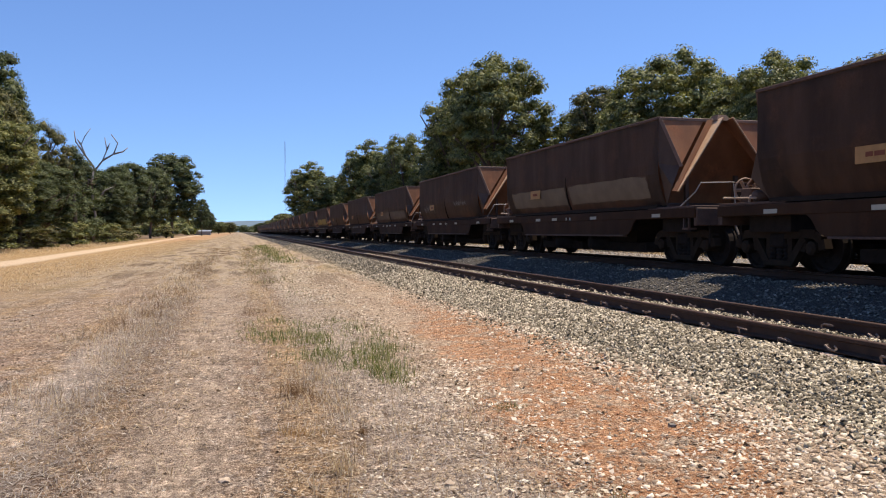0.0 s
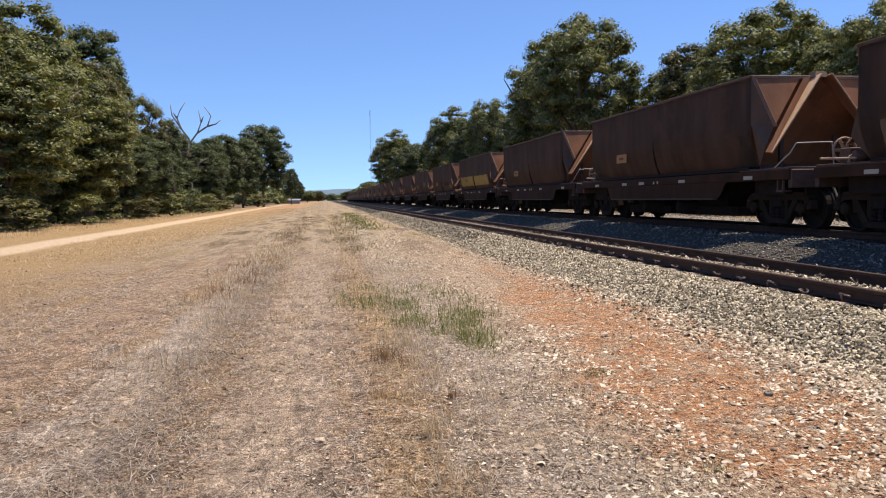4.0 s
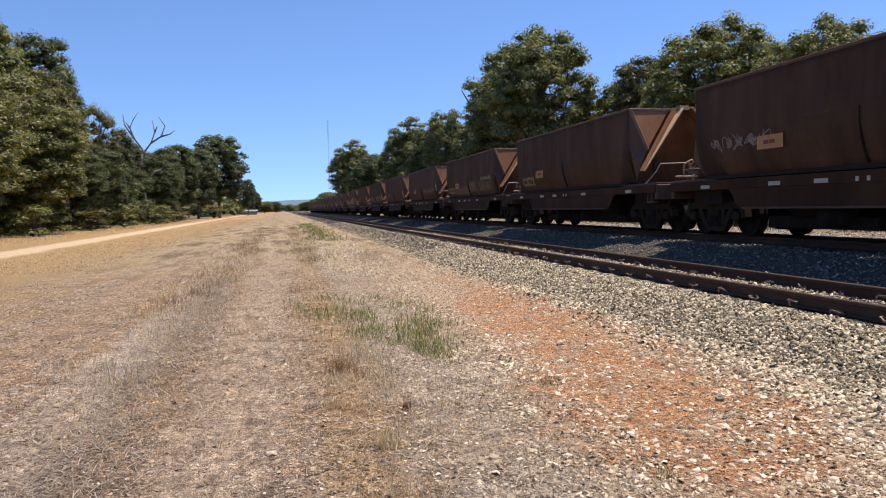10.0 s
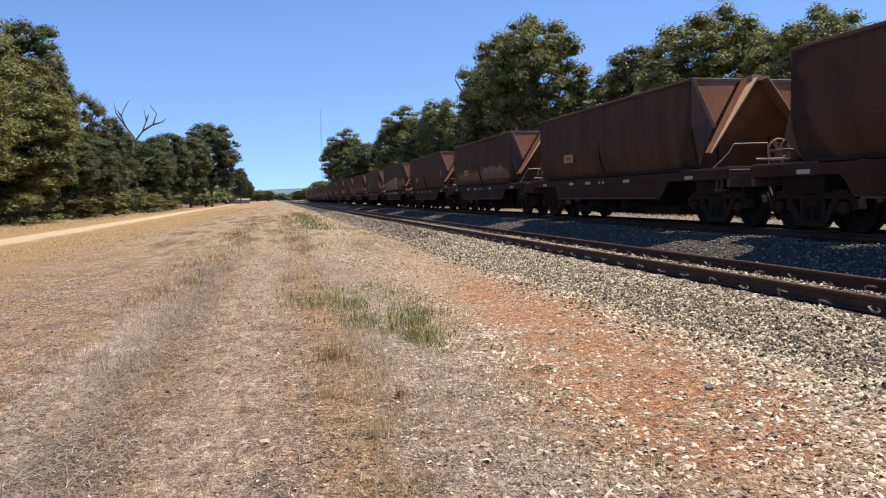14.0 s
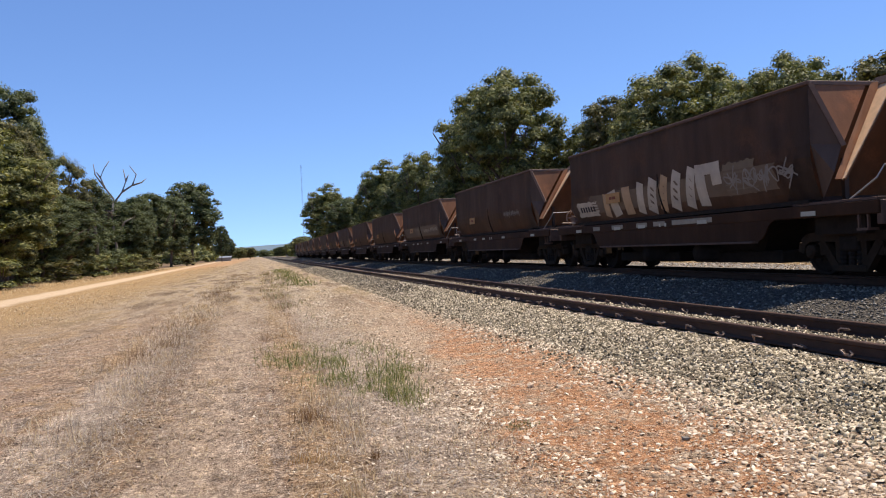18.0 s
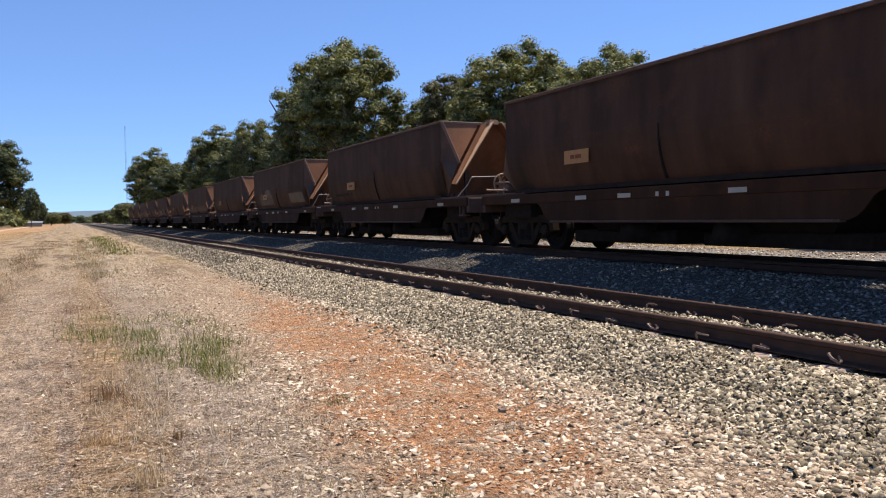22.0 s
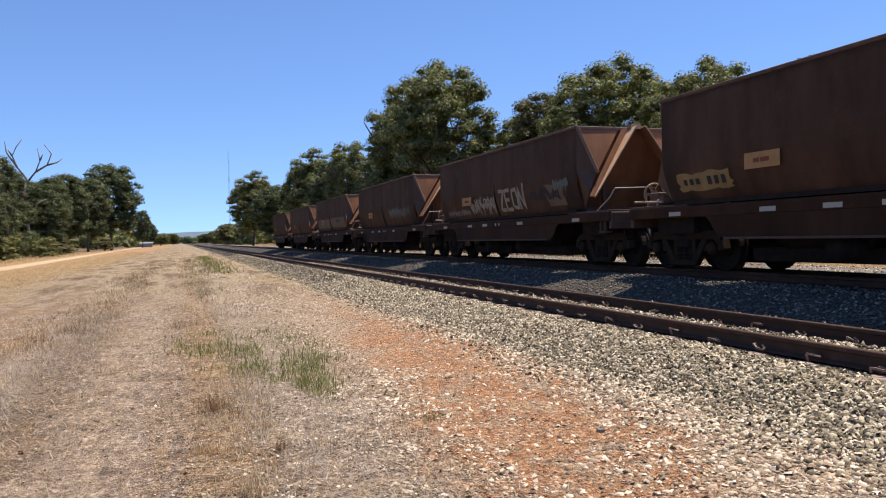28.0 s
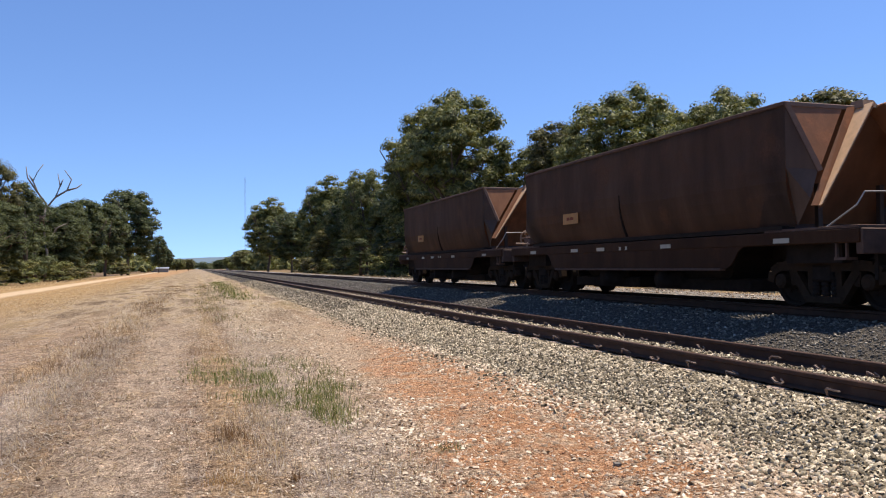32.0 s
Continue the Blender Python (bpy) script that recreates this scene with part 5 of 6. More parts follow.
# ---- the distance ----
def far_woods():
    rng = np.random.default_rng(5)
    cl = []
    for _ in range(260):
        y = 330 + 420 * rng.random()
        side = rng.random()
        x = (18 + 0.02 * (y - 330) + 30 * rng.random()) if side < 0.55 else (-20 - 0.03 * (y - 330) - 30 * rng.random())
        h = 3.0 + 6.5 * rng.random()
        for k in range(4):
            cl.append((np.array([x + rng.normal() * 1.6, y + rng.normal() * 2, 1.0 + h * (k + 0.4) / 4]), 1.6 + 1.2 * rng.random()))
    for _ in range(200):
        y = 800 + 500 * rng.random()
        x = -160 + 360 * rng.random()
        if abs(x - 6) < 14:
            continue
        cl.append((np.array([x, y, 3 + 6 * rng.random()]), 4.5 + 3 * rng.random()))
    me = leaf_mesh("far_woodland", rng, cl, 11, 0.95, M_LEAF_A)
    cl = [(np.array([-110 + 230 * rng.random(), 1250 + 250 * rng.random(), 1 + 6 * rng.random()]), 5.0 + 3.5 * rng.random()) for _ in range(90)]
    tagged(new("far_woodland", leaf_mesh("far_woodland", rng, cl, 7, 1.4, M_LEAF_B)), "dark green trees closing the far end of the line", "woodland", "", "stuff")
    tagged(new("far_woodland", me), "far olive green woodland closing the line", "woodland", "", "stuff")


far_woods()


def hills():
    vs, fs = [], []
    n = 60
    for i in range(n):
        x = -2200 + 4400 * i / (n - 1)
        h = 20 + 26 * noise.noise((x * 0.0012, 1.7, 0)) + 12 * noise.noise((x * 0.004, 5.1, 0)) + 14 * math.exp(-((x + 20) / 500) ** 2)
        h = max(h * 0.82, 7)
        vs += [(x, 2700, -2), (x, 2850, h), (x, 3300, h * 0.6), (x, 3400, -2)]
    for i in range(n - 1):
        for k in range(3):
            fs.append((i * 4 + k, i * 4 + 4 + k, i * 4 + 5 + k, i * 4 + 1 + k))
    h = stuff("backdrop", vs, fs, M_HILL, "low hazy blue hills on the horizon", "hill")
    h["kind"] = "structure"


hills()


def mast():
    t = thing("radio_mast", "thin grey lattice radio mast far beyond the trees", "mast", at=pose(34.6, 599, 0))
    for k in range(3):
        a = k * 2.094
        bm = bmesh.new()
        tube(bm, [(0.45 * math.cos(a), 0.45 * math.sin(a), 0), (0.45 * math.cos(a), 0.45 * math.sin(a), 70)], 0.045, 5)
        part("leg", bm, M_STEEL, t)
    bm = bmesh.new()
    for i in range(56):
        z = i * 1.25
        for k in range(3):
            a, b = k * 2.094, (k + 1) * 2.094
            tube(bm, [(0.45 * math.cos(a), 0.45 * math.sin(a), z), (0.45 * math.cos(b), 0.45 * math.sin(b), z + 1.25)], 0.014, 4)
    part("bracing", bm, M_STEEL, t)


mast()


def shed(x, y, w, d, h, label, roof):
    t = thing("shed", label, "shed", at=pose(x, y, level(x, y)))
    for x0, x1, y0, y1 in ((-w / 2, w / 2, -d / 2, -d / 2 + 0.15), (-w / 2, w / 2, d / 2 - 0.15, d / 2), (-w / 2, -w / 2 + 0.15, -d / 2 + 0.15, d / 2 - 0.15), (w / 2 - 0.15, w / 2, -d / 2 + 0.15, d / 2 - 0.15)):
        part("wall", boxes((x0, x1, y0, y1, 0, h)), M_WALLWHITE, t)
    bm = bmesh.new()
    sheet(bm, [(-w / 2 - 0.3, -d / 2 - 0.3, h), (w / 2 + 0.3, -d / 2 - 0.3, h), (w / 2 + 0.3, d / 2 + 0.3, h + roof), (-w / 2 - 0.3, d / 2 + 0.3, h + roof)], 0.1)
    part("roof", bm, M_ROOFGREY, t)


shed(24.4, 640, 5.0, 5, 4.6, "small pale shed beside the far end of the line", 0.4)
shed(-16.5, 385, 7.5, 6, 1.7, "low pale shed with a grey iron roof", 0.7)


# ---- loose stone, straw and weeds ----


def stone_shapes(rng, n_shapes, faces20=True):
    """A few lumpy unit stones."""
    out = []
    for _ in range(n_shapes):
        bm = bmesh.new()
        if faces20:
            bmesh.ops.create_icosphere(bm, subdivisions=1, radius=0.5)
        else:
            vv = [bm.verts.new(q) for q in ((0.5, 0.12, 0.05), (-0.5, -0.1, 0.0), (0.1, 0.5, 0.1), (-0.12, -0.5, -0.05), (0.12, -0.1, 0.5), (-0.1, 0.1, -0.5))]
            for i, j, k in ((0, 2, 4), (2, 1, 4), (1, 3, 4), (3, 0, 4), (2, 0, 5), (1, 2, 5), (3, 1, 5), (0, 3, 5)):
                bm.faces.new((vv[i], vv[j], vv[k]))
        bm.verts.ensure_lookup_table()
        bm.verts.index_update()
        v = np.array([x.co for x in bm.verts])
        f = np.array([[q.index for q in p.verts] for p in bm.faces])
        bm.free()
        v = v * (1 + 0.22 * rng.normal(size=(len(v), 1))) + 0.09 * rng.normal(size=v.shape)
        out.append((v, f))
    return out


def plate_shapes(rng, n_shapes):
    """Broken flat-topped pieces with five uneven sides."""
    out = []
    for _ in range(n_shapes):
        a = np.sort(rng.random(5) * 0.7 + np.arange(5)) * 2 * math.pi / 5
        r = 0.5 * (0.75 + 0.45 * rng.random(5))
        top = np.stack([r * np.cos(a) * 0.85, r * np.sin(a) * 0.85, 0.42 + 0.16 * rng.normal(size=5)], 1)
        bot = np.stack([r * np.cos(a + 0.1), r * np.sin(a + 0.1), np.full(5, -0.45)], 1)
        f = [(0, 1, 2), (0, 2, 3), (0, 3, 4)]
        for i in range(5):
            j = (i + 1) % 5
            f += [(i, i + 5, j + 5), (i, j + 5, j)]
        out.append((np.concatenate([top, bot]), np.array(f)))
    return out


def ground_z(x, y):
    xs = np.array([-400, 2.5, 3.3, 4.1, 4.6, 4.9, 5.12, 7.1, 7.9, 8.7, 11.6, 15.6, 17, 19])
    zs = np.array([0, 0, 0.04, 0.12, 0.245, 0.325, 0.352, 0.352, 0.50, 0.655, 0.655, 0.62, 0.35, 0.15])
    z = np.interp(x, xs, zs)
    wob = np.array([(0.035 if a < 3.6 else 0.02) * noise.noise((a * 0.55, b * 0.4, 3.1)) + 0.012 * noise.noise((a * 2.7, b * 2.7, 8.0)) for a, b in zip(x, y)])
    return z + wob


def scatter(name, rng, x, y, size, flat, shapes, material, label, sink=0.25, lift=0.0, category="gravel", tip=0.2):
    z = ground_z(x, y) + lift
    pick = rng.integers(0, len(shapes), len(x))
    V, F, base = [], [], 0
    for k, (sv, sf) in enumerate(shapes):
        i = np.where(pick == k)[0]
        if not len(i):
            continue
        n = len(i)
        yaw, tilt = rng.random(n) * 6.283, rng.normal(size=n) * tip
        sc = np.stack([size[i] * (0.8 + 0.6 * rng.random(n)), size[i] * (0.7 + 0.4 * rng.random(n)), size[i] * flat * (0.7 + 0.6 * rng.random(n))], 1)
        p = sv[None] * sc[:, None]
        ct, st = np.cos(tilt)[:, None], np.sin(tilt)[:, None]
        px, pz = p[:, :, 0] * ct - p[:, :, 2] * st, p[:, :, 0] * st + p[:, :, 2] * ct
        cy, sy = np.cos(yaw)[:, None], np.sin(yaw)[:, None]
        q = np.stack([px * cy - p[:, :, 1] * sy + x[i, None], px * sy + p[:, :, 1] * cy + y[i, None], pz + (z[i] + sc[:, 2] * (0.5 - sink))[:, None]], 2)
        V.append(q.reshape(-1, 3))
        F.append((sf[None] + (np.arange(n) * len(sv))[:, None, None] + base).reshape(-1, 3))
        base += n * len(sv)
    return stuff(name, np.concatenate(V), np.concatenate(F), material, label, category)


def near_y(rng, n, y0, y1, power=2.0):
    """Distances along the line, crowded towards y0."""
    ahead = y0 + (y1 - y0) * rng.random(n) ** power
    return np.where(rng.random(n) < 0.14, y0 - 6.0 * rng.random(n) ** 1.2, ahead)


def build_loose():
    rng = np.random.default_rng(12)
    full, cheap, plates = stone_shapes(rng, 6), stone_shapes(rng, 6, False), plate_shapes(rng, 9)
    # ballast shoulder beside the siding
    n = 56000
    y = near_y(rng, n, 2.5, 24, 1.45)
    x = 4.05 + 1.30 * rng.random(n) ** 0.85 - np.abs(0.28 * rng.normal(size=n)) * (rng.random(n) < 0.35)
    keep = (x < 5.47)
    scatter("ballast", rng, x[keep], y[keep], 0.022 + 0.034 * rng.random(keep.sum()) ** 1.4, 0.30, plates, M_BALLAST, "grey crushed stone ballast along the siding", 0.0, tip=0.8)
    n = 9000
    y = near_y(rng, n, 22, 75, 1.5)
    x = 3.9 + 1.5 * rng.random(n)
    scatter("ballast", rng, x, y, 0.045 + 0.04 * rng.random(n), 0.6, cheap, M_BALLAST, "grey crushed stone ballast along the siding", 0.2, tip=0.6)
    n = 17000
    y = near_y(rng, n, 3.5, 40, 1.5)
    x = 5.69 + 0.85 * rng.random(n)
    scatter("ballast", rng, x, y, 0.032 + 0.034 * rng.random(n), 0.6, cheap, M_BALLAST, "pale ballast between the siding's rails", 0.3, 0.03, tip=0.5)
    n = 20000
    y = near_y(rng, n, 4.0, 60, 1.5)
    x = 6.82 + 2.65 * rng.random(n)
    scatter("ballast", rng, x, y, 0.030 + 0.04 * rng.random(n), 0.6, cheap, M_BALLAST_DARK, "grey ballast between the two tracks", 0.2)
    n = 6000
    y = near_y(rng, n, 4.0, 60, 1.5)
    x = 10.82 + 5.0 * rng.random(n)
    scatter("ballast", rng, x, y, 0.05 + 0.04 * rng.random(n), 0.6, cheap, M_CHIP, "pale ballast beyond the main line", 0.2)
    n = 17000
    y = near_y(rng, n, 2.4, 14, 1.4)
    x = 4.15 - np.abs(rng.normal(size=n)) * (0.36 + 0.26 * np.clip(7 - y, 0, 4))
    keep = rng.random(n) < np.clip(0.5 + 1.4 * np.array([noise.noise((a * 1.3, b * 1.0, 7.0)) for a, b in zip(x, y)]), 0.1, 1)
    keep &= (np.abs(x - np.minimum(3.4, 1.62 + 0.22 * y)) > 0.85 + 0.3 * rng.normal(size=n)) | (y > 13) | (rng.random(n) < 0.16)
    x, y = x[keep], y[keep]
    scatter("gravel", rng, x, y, 0.020 + 0.042 * rng.random(len(x)) ** 1.6, 0.26, plates, M_CHIP, "pale broken stone at the ballast's foot", 0.15, tip=0.4)
    n = 16000
    y = near_y(rng, n, 2.4, 9, 1.3)
    x = 1.7 + 2.6 * rng.random(n) ** 0.8
    keep = rng.random(n) < np.clip(0.42 + 1.5 * np.array([noise.noise((a * 1.1, b * 0.8, 2.5)) for a, b in zip(x, y)]), 0.08, 1) * np.clip((x - 1.5) / 0.8, 0, 1)
    keep &= (np.abs(x - np.minimum(3.4, 1.62 + 0.22 * y)) > 0.85 + 0.3 * rng.normal(size=n)) | (y > 13) | (rng.random(n) < 0.16)
    x, y = x[keep], y[keep]
    scatter("gravel", rng, x, y, 0.020 + 0.036 * rng.random(len(x)) ** 1.6, 0.22, plates, M_CHIP, "pale flat gravel chips on the dry ground", 0.2, tip=0.32)
    # pale chips over the near ground, thinning to the left
    n = 18000
    y = near_y(rng, n, 2.3, 32, 2.2)
    x = 4.3 - 4.6 * rng.random(n) ** 1.45
    mid = np.minimum(3.4, 1.62 + 0.22 * y)
    red = np.abs(x - mid) < 1.0 * np.clip((y - 3) / 5, 0, 1)
    keep = ~red | (rng.random(n) < 0.35)
    scatter("gravel", rng, x[keep], y[keep], 0.008 + 0.026 * rng.random(keep.sum()) ** 1.8 + 0.0008 * y[keep], 0.24, cheap, M_CHIP, "pale flat gravel chips on the dry ground", 0.15)
    n = 7000
    y = near_y(rng, n, 3.0, 17, 1.4)
    x = np.minimum(3.4, 1.62 + 0.22 * y) + rng.normal(size=n) * 0.6
    scatter("gravel", rng, x, y, 0.008 + 0.022 * rng.random(n) ** 1.8, 0.4, cheap, M_REDCHIP, "red brown laterite gravel chips", 0.15)
    n = 5000
    y = near_y(rng, n, 2.3, 14, 1.5)
    x = -5.0 + 5.6 * rng.random(n)
    scatter("gravel", rng, x, y, 0.008 + 0.022 * rng.random(n) ** 2, 0.45, cheap, M_CHIP, "scattered pale chips in the leaf litter", 0.15)
    # a few larger stones
    for px, py, s in ((3.23, 5.29, 0.06), (-0.1, 4.9, 0.06), (1.22, 4.46, 0.07), (2.9, 7.85, 0.09), (4.2, 4.6, 0.07)):
        v, f = full[int(px * 7) % 6]
        me = bpy.data.meshes.new("stone")
        me.from_pydata([tuple(a * s * np.array([1.2, 1, 0.7]) + np.array([0, 0, s * 0.2])) for a in v], [], [tuple(int(k) for k in q) for q in f])
        me.materials.append(M_BALLAST_DARK if px > 3 else M_CHIP)
        tagged(new("stone", me), "loose stone lying on the dry gravel", "stone", "loose stones").matrix_basis = pose(px, py, float(ground_z(np.array([px]), np.array([py]))[0]), 0, 0, px * 90)


def blades(name, rng, x, y, length, width, lean, material, label, category, z0=None):
    """Thin upright or leaning blades, four corners each, with a bend."""
    n = len(x)
    z = ground_z(x, y) if z0 is None else z0
    az = rng.random(n) * 6.283
    d = np.stack([np.cos(az), np.sin(az)], 1)
    s = np.stack([-d[:, 1], d[:, 0]], 1) * width[:, None] / 2
    base = np.stack([x, y], 1)
    m = base + d * (length * np.sin(lean) * 0.45)[:, None]
    t = base + d * (length * np.sin(lean))[:, None]
    zm, zt = z + length * np.cos(lean) * 0.6, z + length * np.cos(lean)
    c3 = lambda p, q: np.concatenate([p, q[:, None]], 1)
    V = np.stack([c3(base - s, z), c3(base + s, z), c3(m + s * 0.8, zm), c3(m - s * 0.8, zm), c3(t + s * 0.25, zt), c3(t - s * 0.25, zt)], 1).reshape(-1, 3)
    k = (np.arange(n) * 6)[:, None]
    F = np.concatenate([k + np.array([[0, 1, 2, 3]]), k + np.array([[3, 2, 4, 5]])], 0)
    return stuff(name, V, F, material, label, category)


def build_weeds():
    rng = np.random.default_rng(21)
    # straw and twigs lying about
    for n, x0, x1, y0, y1, mat, lab in ((42000, -6, 2.2, 2.2, 17, M_STRAW, "dry straw strewn over the ground"), (48000, -3.6, 2.3, 2.2, 19, M_GREYSTRAW, "grey dead stalks and twigs strewn about")):
        y = near_y(rng, n, y0, y1, 1.6)
        x = x0 + (x1 - x0) * rng.random(n)
        patch = np.array([noise.noise((a * 0.7, b * 0.5, 2.0 if mat is M_STRAW else 9.0)) for a, b in zip(x, y)])
        if mat is M_GREYSTRAW:
            some = rng.random(n)
            x = np.where(some < 0.35, -1.35 + 0.22 * rng.normal(size=n), np.where(some < 0.55, 1.4 + 0.4 * rng.normal(size=n), x))
            patch = patch + 0.3 * (some < 0.55)
        else:
            patch = patch - 0.5 * (np.abs(x) < 0.3)
        k = rng.random(n) < np.clip(0.5 + 1.6 * patch, 0.08, 1)
        x, y = x[k], y[k]
        m = len(x)
        blades("straw", rng, x, y, 0.03 + 0.10 * rng.random(m) ** 1.5, 0.002 + 0.005 * rng.random(m) + 0.0003 * y, 1.25 + 0.28 * rng.random(m), mat, lab, "straw", ground_z(x, y) + 0.004)
    # upright dry grass in tufts: on the weed strip, along the verges and out to the road
    pts = []
    for _ in range(130):
        b = 7 + 55 * rng.random() ** 1.3
        pts.append((-1.7 + rng.normal() * 0.35, b, 0.10 + 0.10 * rng.random(), 26, 0.16))
    for _ in range(90):
        b = 15 + 60 * rng.random()
        pts.append((0.75 + rng.normal() * 0.3, b, 0.10 + 0.12 * rng.random(), 24, 0.18))
    for _ in range(160):
        b = 3 + 45 * rng.random() ** 1.2
        pts.append((-3.0 - 7 * rng.random(), b, 0.03 + 0.05 * rng.random(), 16, 0.14))
    for _ in range(45):
        b = 3.0 + 6 * rng.random()
        pts.append((0.62 + rng.normal() * 0.14 + 0.02 * b, b, 0.06 + 0.16 * rng.random(), 18, 0.06))
    for _ in range(80):
        b = 4.0 + 18 * rng.random() ** 1.3
        pts.append((-1.3 + 0.28 * rng.normal(), b, 0.03 + 0.05 * rng.random(), 34, 0.15))
    for _ in range(60):
        pts.append((0.9 + 1.1 * rng.random(), 3.0 + 5 * rng.random(), 0.05 + 0.08 * rng.random(), 14, 0.08))
    for _ in range(70):
        b = 3.2 + 11 * rng.random()
        pts.append((-1.6 + 3.6 * rng.random(), b, 0.05 + 0.08 * rng.random(), 12, 0.09))
    X, Y, L = [], [], []
    for px, py, h, k, r in pts:
        X.append(px + rng.normal(size=k) * r)
        Y.append(py + rng.normal(size=k) * r)
        L.append(h * (0.5 + rng.random(k)))
    X, Y, L = np.concatenate(X), np.concatenate(Y), np.concatenate(L)
    half = rng.random(len(X)) < 0.55
    for sel, mat, lab in ((half, M_STRAW, "short tufts of dry yellow grass"), (~half, M_GREYSTRAW, "short tufts of grey dead weeds")):
        m = sel.sum()
        blades("dry_grass", rng, X[sel], Y[sel], L[sel], 0.002 + 0.002 * rng.random(m) + Y[sel] * 0.0002, 0.3 + 0.85 * rng.random(m), mat, lab, "grass")
    # darker weeds on both sides of the wheel track, thicker with distance
    for n, at, wide, y0, mat, lab in ((9000, -1.55, 0.42, 12, M_RUSTWEED, "dark brown dead weeds along the wheel track"), (4500, 0.75, 0.3, 15, M_RUSTWEED, "dark brown dead weeds along the wheel track"), (5000, 0.8, 0.35, 16, M_GREENGRASS, "thin green grass along the wheel track")):
        y = y0 + 60 * rng.random(n) ** 1.2
        x = at + wide * rng.normal(size=n)
        clump = np.array([noise.noise((a * 0.9, b * 0.35, 4.0)) for a, b in zip(x, y)])
        k = clump > 0.08 + 0.15 * rng.normal(size=n)
        x, y = x[k], y[k]
        m = len(x)
        blades("weed", rng, x, y, 0.03 + 0.13 * rng.random(m) ** 1.6, 0.002 + 0.003 * rng.random(m) + 0.0002 * y, 0.2 + 0.9 * rng.random(m), mat, lab, "weed")
    # long verge grass beyond the road and under the trees
    n = 20000
    y = 22 + 130 * rng.random(n) ** 1.2
    x = np.where(rng.random(n) < 0.55, -13.5 - 7 * rng.random(n) - y * 0.01, -5.0 - 4 * rng.random(n))
    blades("dry_grass", rng, x, y, 0.04 + 0.26 * rng.random(n) * (x < -12) + 0.05 * rng.random(n), 0.005 + 0.014 * rng.random(n) + 0.0001 * y, 0.3 + 0.9 * rng.random(n), M_STRAW, "golden dry grass beside the sandy road", "grass")
    n = 7000
    y = 20 + 160 * rng.random(n)
    x = 16.5 + 7 * rng.random(n)
    blades("dry_grass", rng, x, y, 0.1 + 0.3 * rng.random(n), 0.02 + 0.03 * rng.random(n), 0.2 + 0.7 * rng.random(n), M_STRAW, "tall dry grass beyond the main line", "grass")
    # the green patch
    n = 11000
    y = 7.7 + 5.6 * rng.random(n)
    x0 = np.maximum(0.2, 0.18 + (11.6 - y) * 0.29)
    x = x0 + (np.where(y < 10.3, 1.6 + (y - 7.7) * 0.21, 2.15 - (y - 10.3) * 0.13) - x0) * rng.random(n)
    x, y = x + 0.16 * rng.normal(size=n), y + 0.3 * rng.normal(size=n)
    patch = np.array([noise.noise((a * 1.6, b * 0.9, 4.4)) + 0.7 * noise.noise((a * 4.0, b * 2.6, 1.4)) for a, b in zip(x, y)])
    k = rng.random(n) < np.clip(0.24 + 0.22 * (y > 10.6) + 1.1 * patch, 0.03, 1)
    x, y = x[k], y[k]
    m = len(x)
    blades("green_grass", rng, x, y, 0.04 + 0.13 * rng.random(m) ** 1.5, 0.003 + 0.006 * rng.random(m), 0.25 + 0.95 * rng.random(m), M_GREENGRASS, "thin patch of green grass on the bare ground", "grass")
    # single weeds that stand out
    for px, py, h, r, k, mat, lab in ((0.50, 7.35, 0.22, 0.13, 130, M_RUSTWEED, "dry brown weed with fine upright stalks"), (0.68, 7.0, 0.16, 0.10, 70, M_RUSTWEED, "dry brown weed with fine upright stalks"), (0.89, 5.72, 0.10, 0.035, 60, M_RUSTWEED, "small red brown dried weed"), (0.66, 4.85, 0.26, 0.09, 70, M_STRAW, "tall thin straw stalks"), (0.42, 5.9, 0.09, 0.16, 110, M_ORANGEWEED, "low orange dried weed"),
                                      (-1.74, 8.2, 0.10, 0.07, 60, M_GREYSTRAW, "dark grey dead weed"), (2.2, 6.25, 0.06, 0.14, 90, M_GREENGRASS, "small green weed in the gravel"), (2.1, 3.95, 0.06, 0.10, 60, M_GREENGRASS, "small green weed in the gravel"), (-1.6, 14.8, 0.28, 0.3, 160, M_RUSTWEED, "dark dry weed on the strip"), (-1.9, 13.6, 0.22, 0.22, 110, M_RUSTWEED, "dark dry weed on the strip"), (-1.5, 16.2, 0.24, 0.3, 120, M_RUSTWEED, "dark dry weed on the strip"), (0.2, 14.6, 0.16, 0.12, 60, M_RUSTWEED, "dark dry weed on the strip"), (0.95, 7.9, 0.12, 0.14, 90, M_GREYSTRAW, "grey dead weed in the gravel")):
        x, y = px + rng.normal(size=k) * r * 0.6, py + rng.normal(size=k) * r * 0.6
        ob = blades("weed", rng, x, y, h * (0.5 + 0.6 * rng.random(k)), 0.002 + 0.003 * rng.random(k), 0.15 + 0.8 * rng.random(k), mat, lab, "weed")
    # trails of grass along the siding's far verge and the green verge far off
    n = 1500
    y = 38 + 50 * rng.random(n)
    x = 2.2 + 0.5 * rng.normal(size=n)
    blades("green_grass", rng, x, y, 0.08 + 0.12 * rng.random(n), 0.02 + 0.02 * rng.random(n), 0.2 + 0.6 * rng.random(n), M_GREENGRASS, "thin green grass along the ballast's foot", "grass")


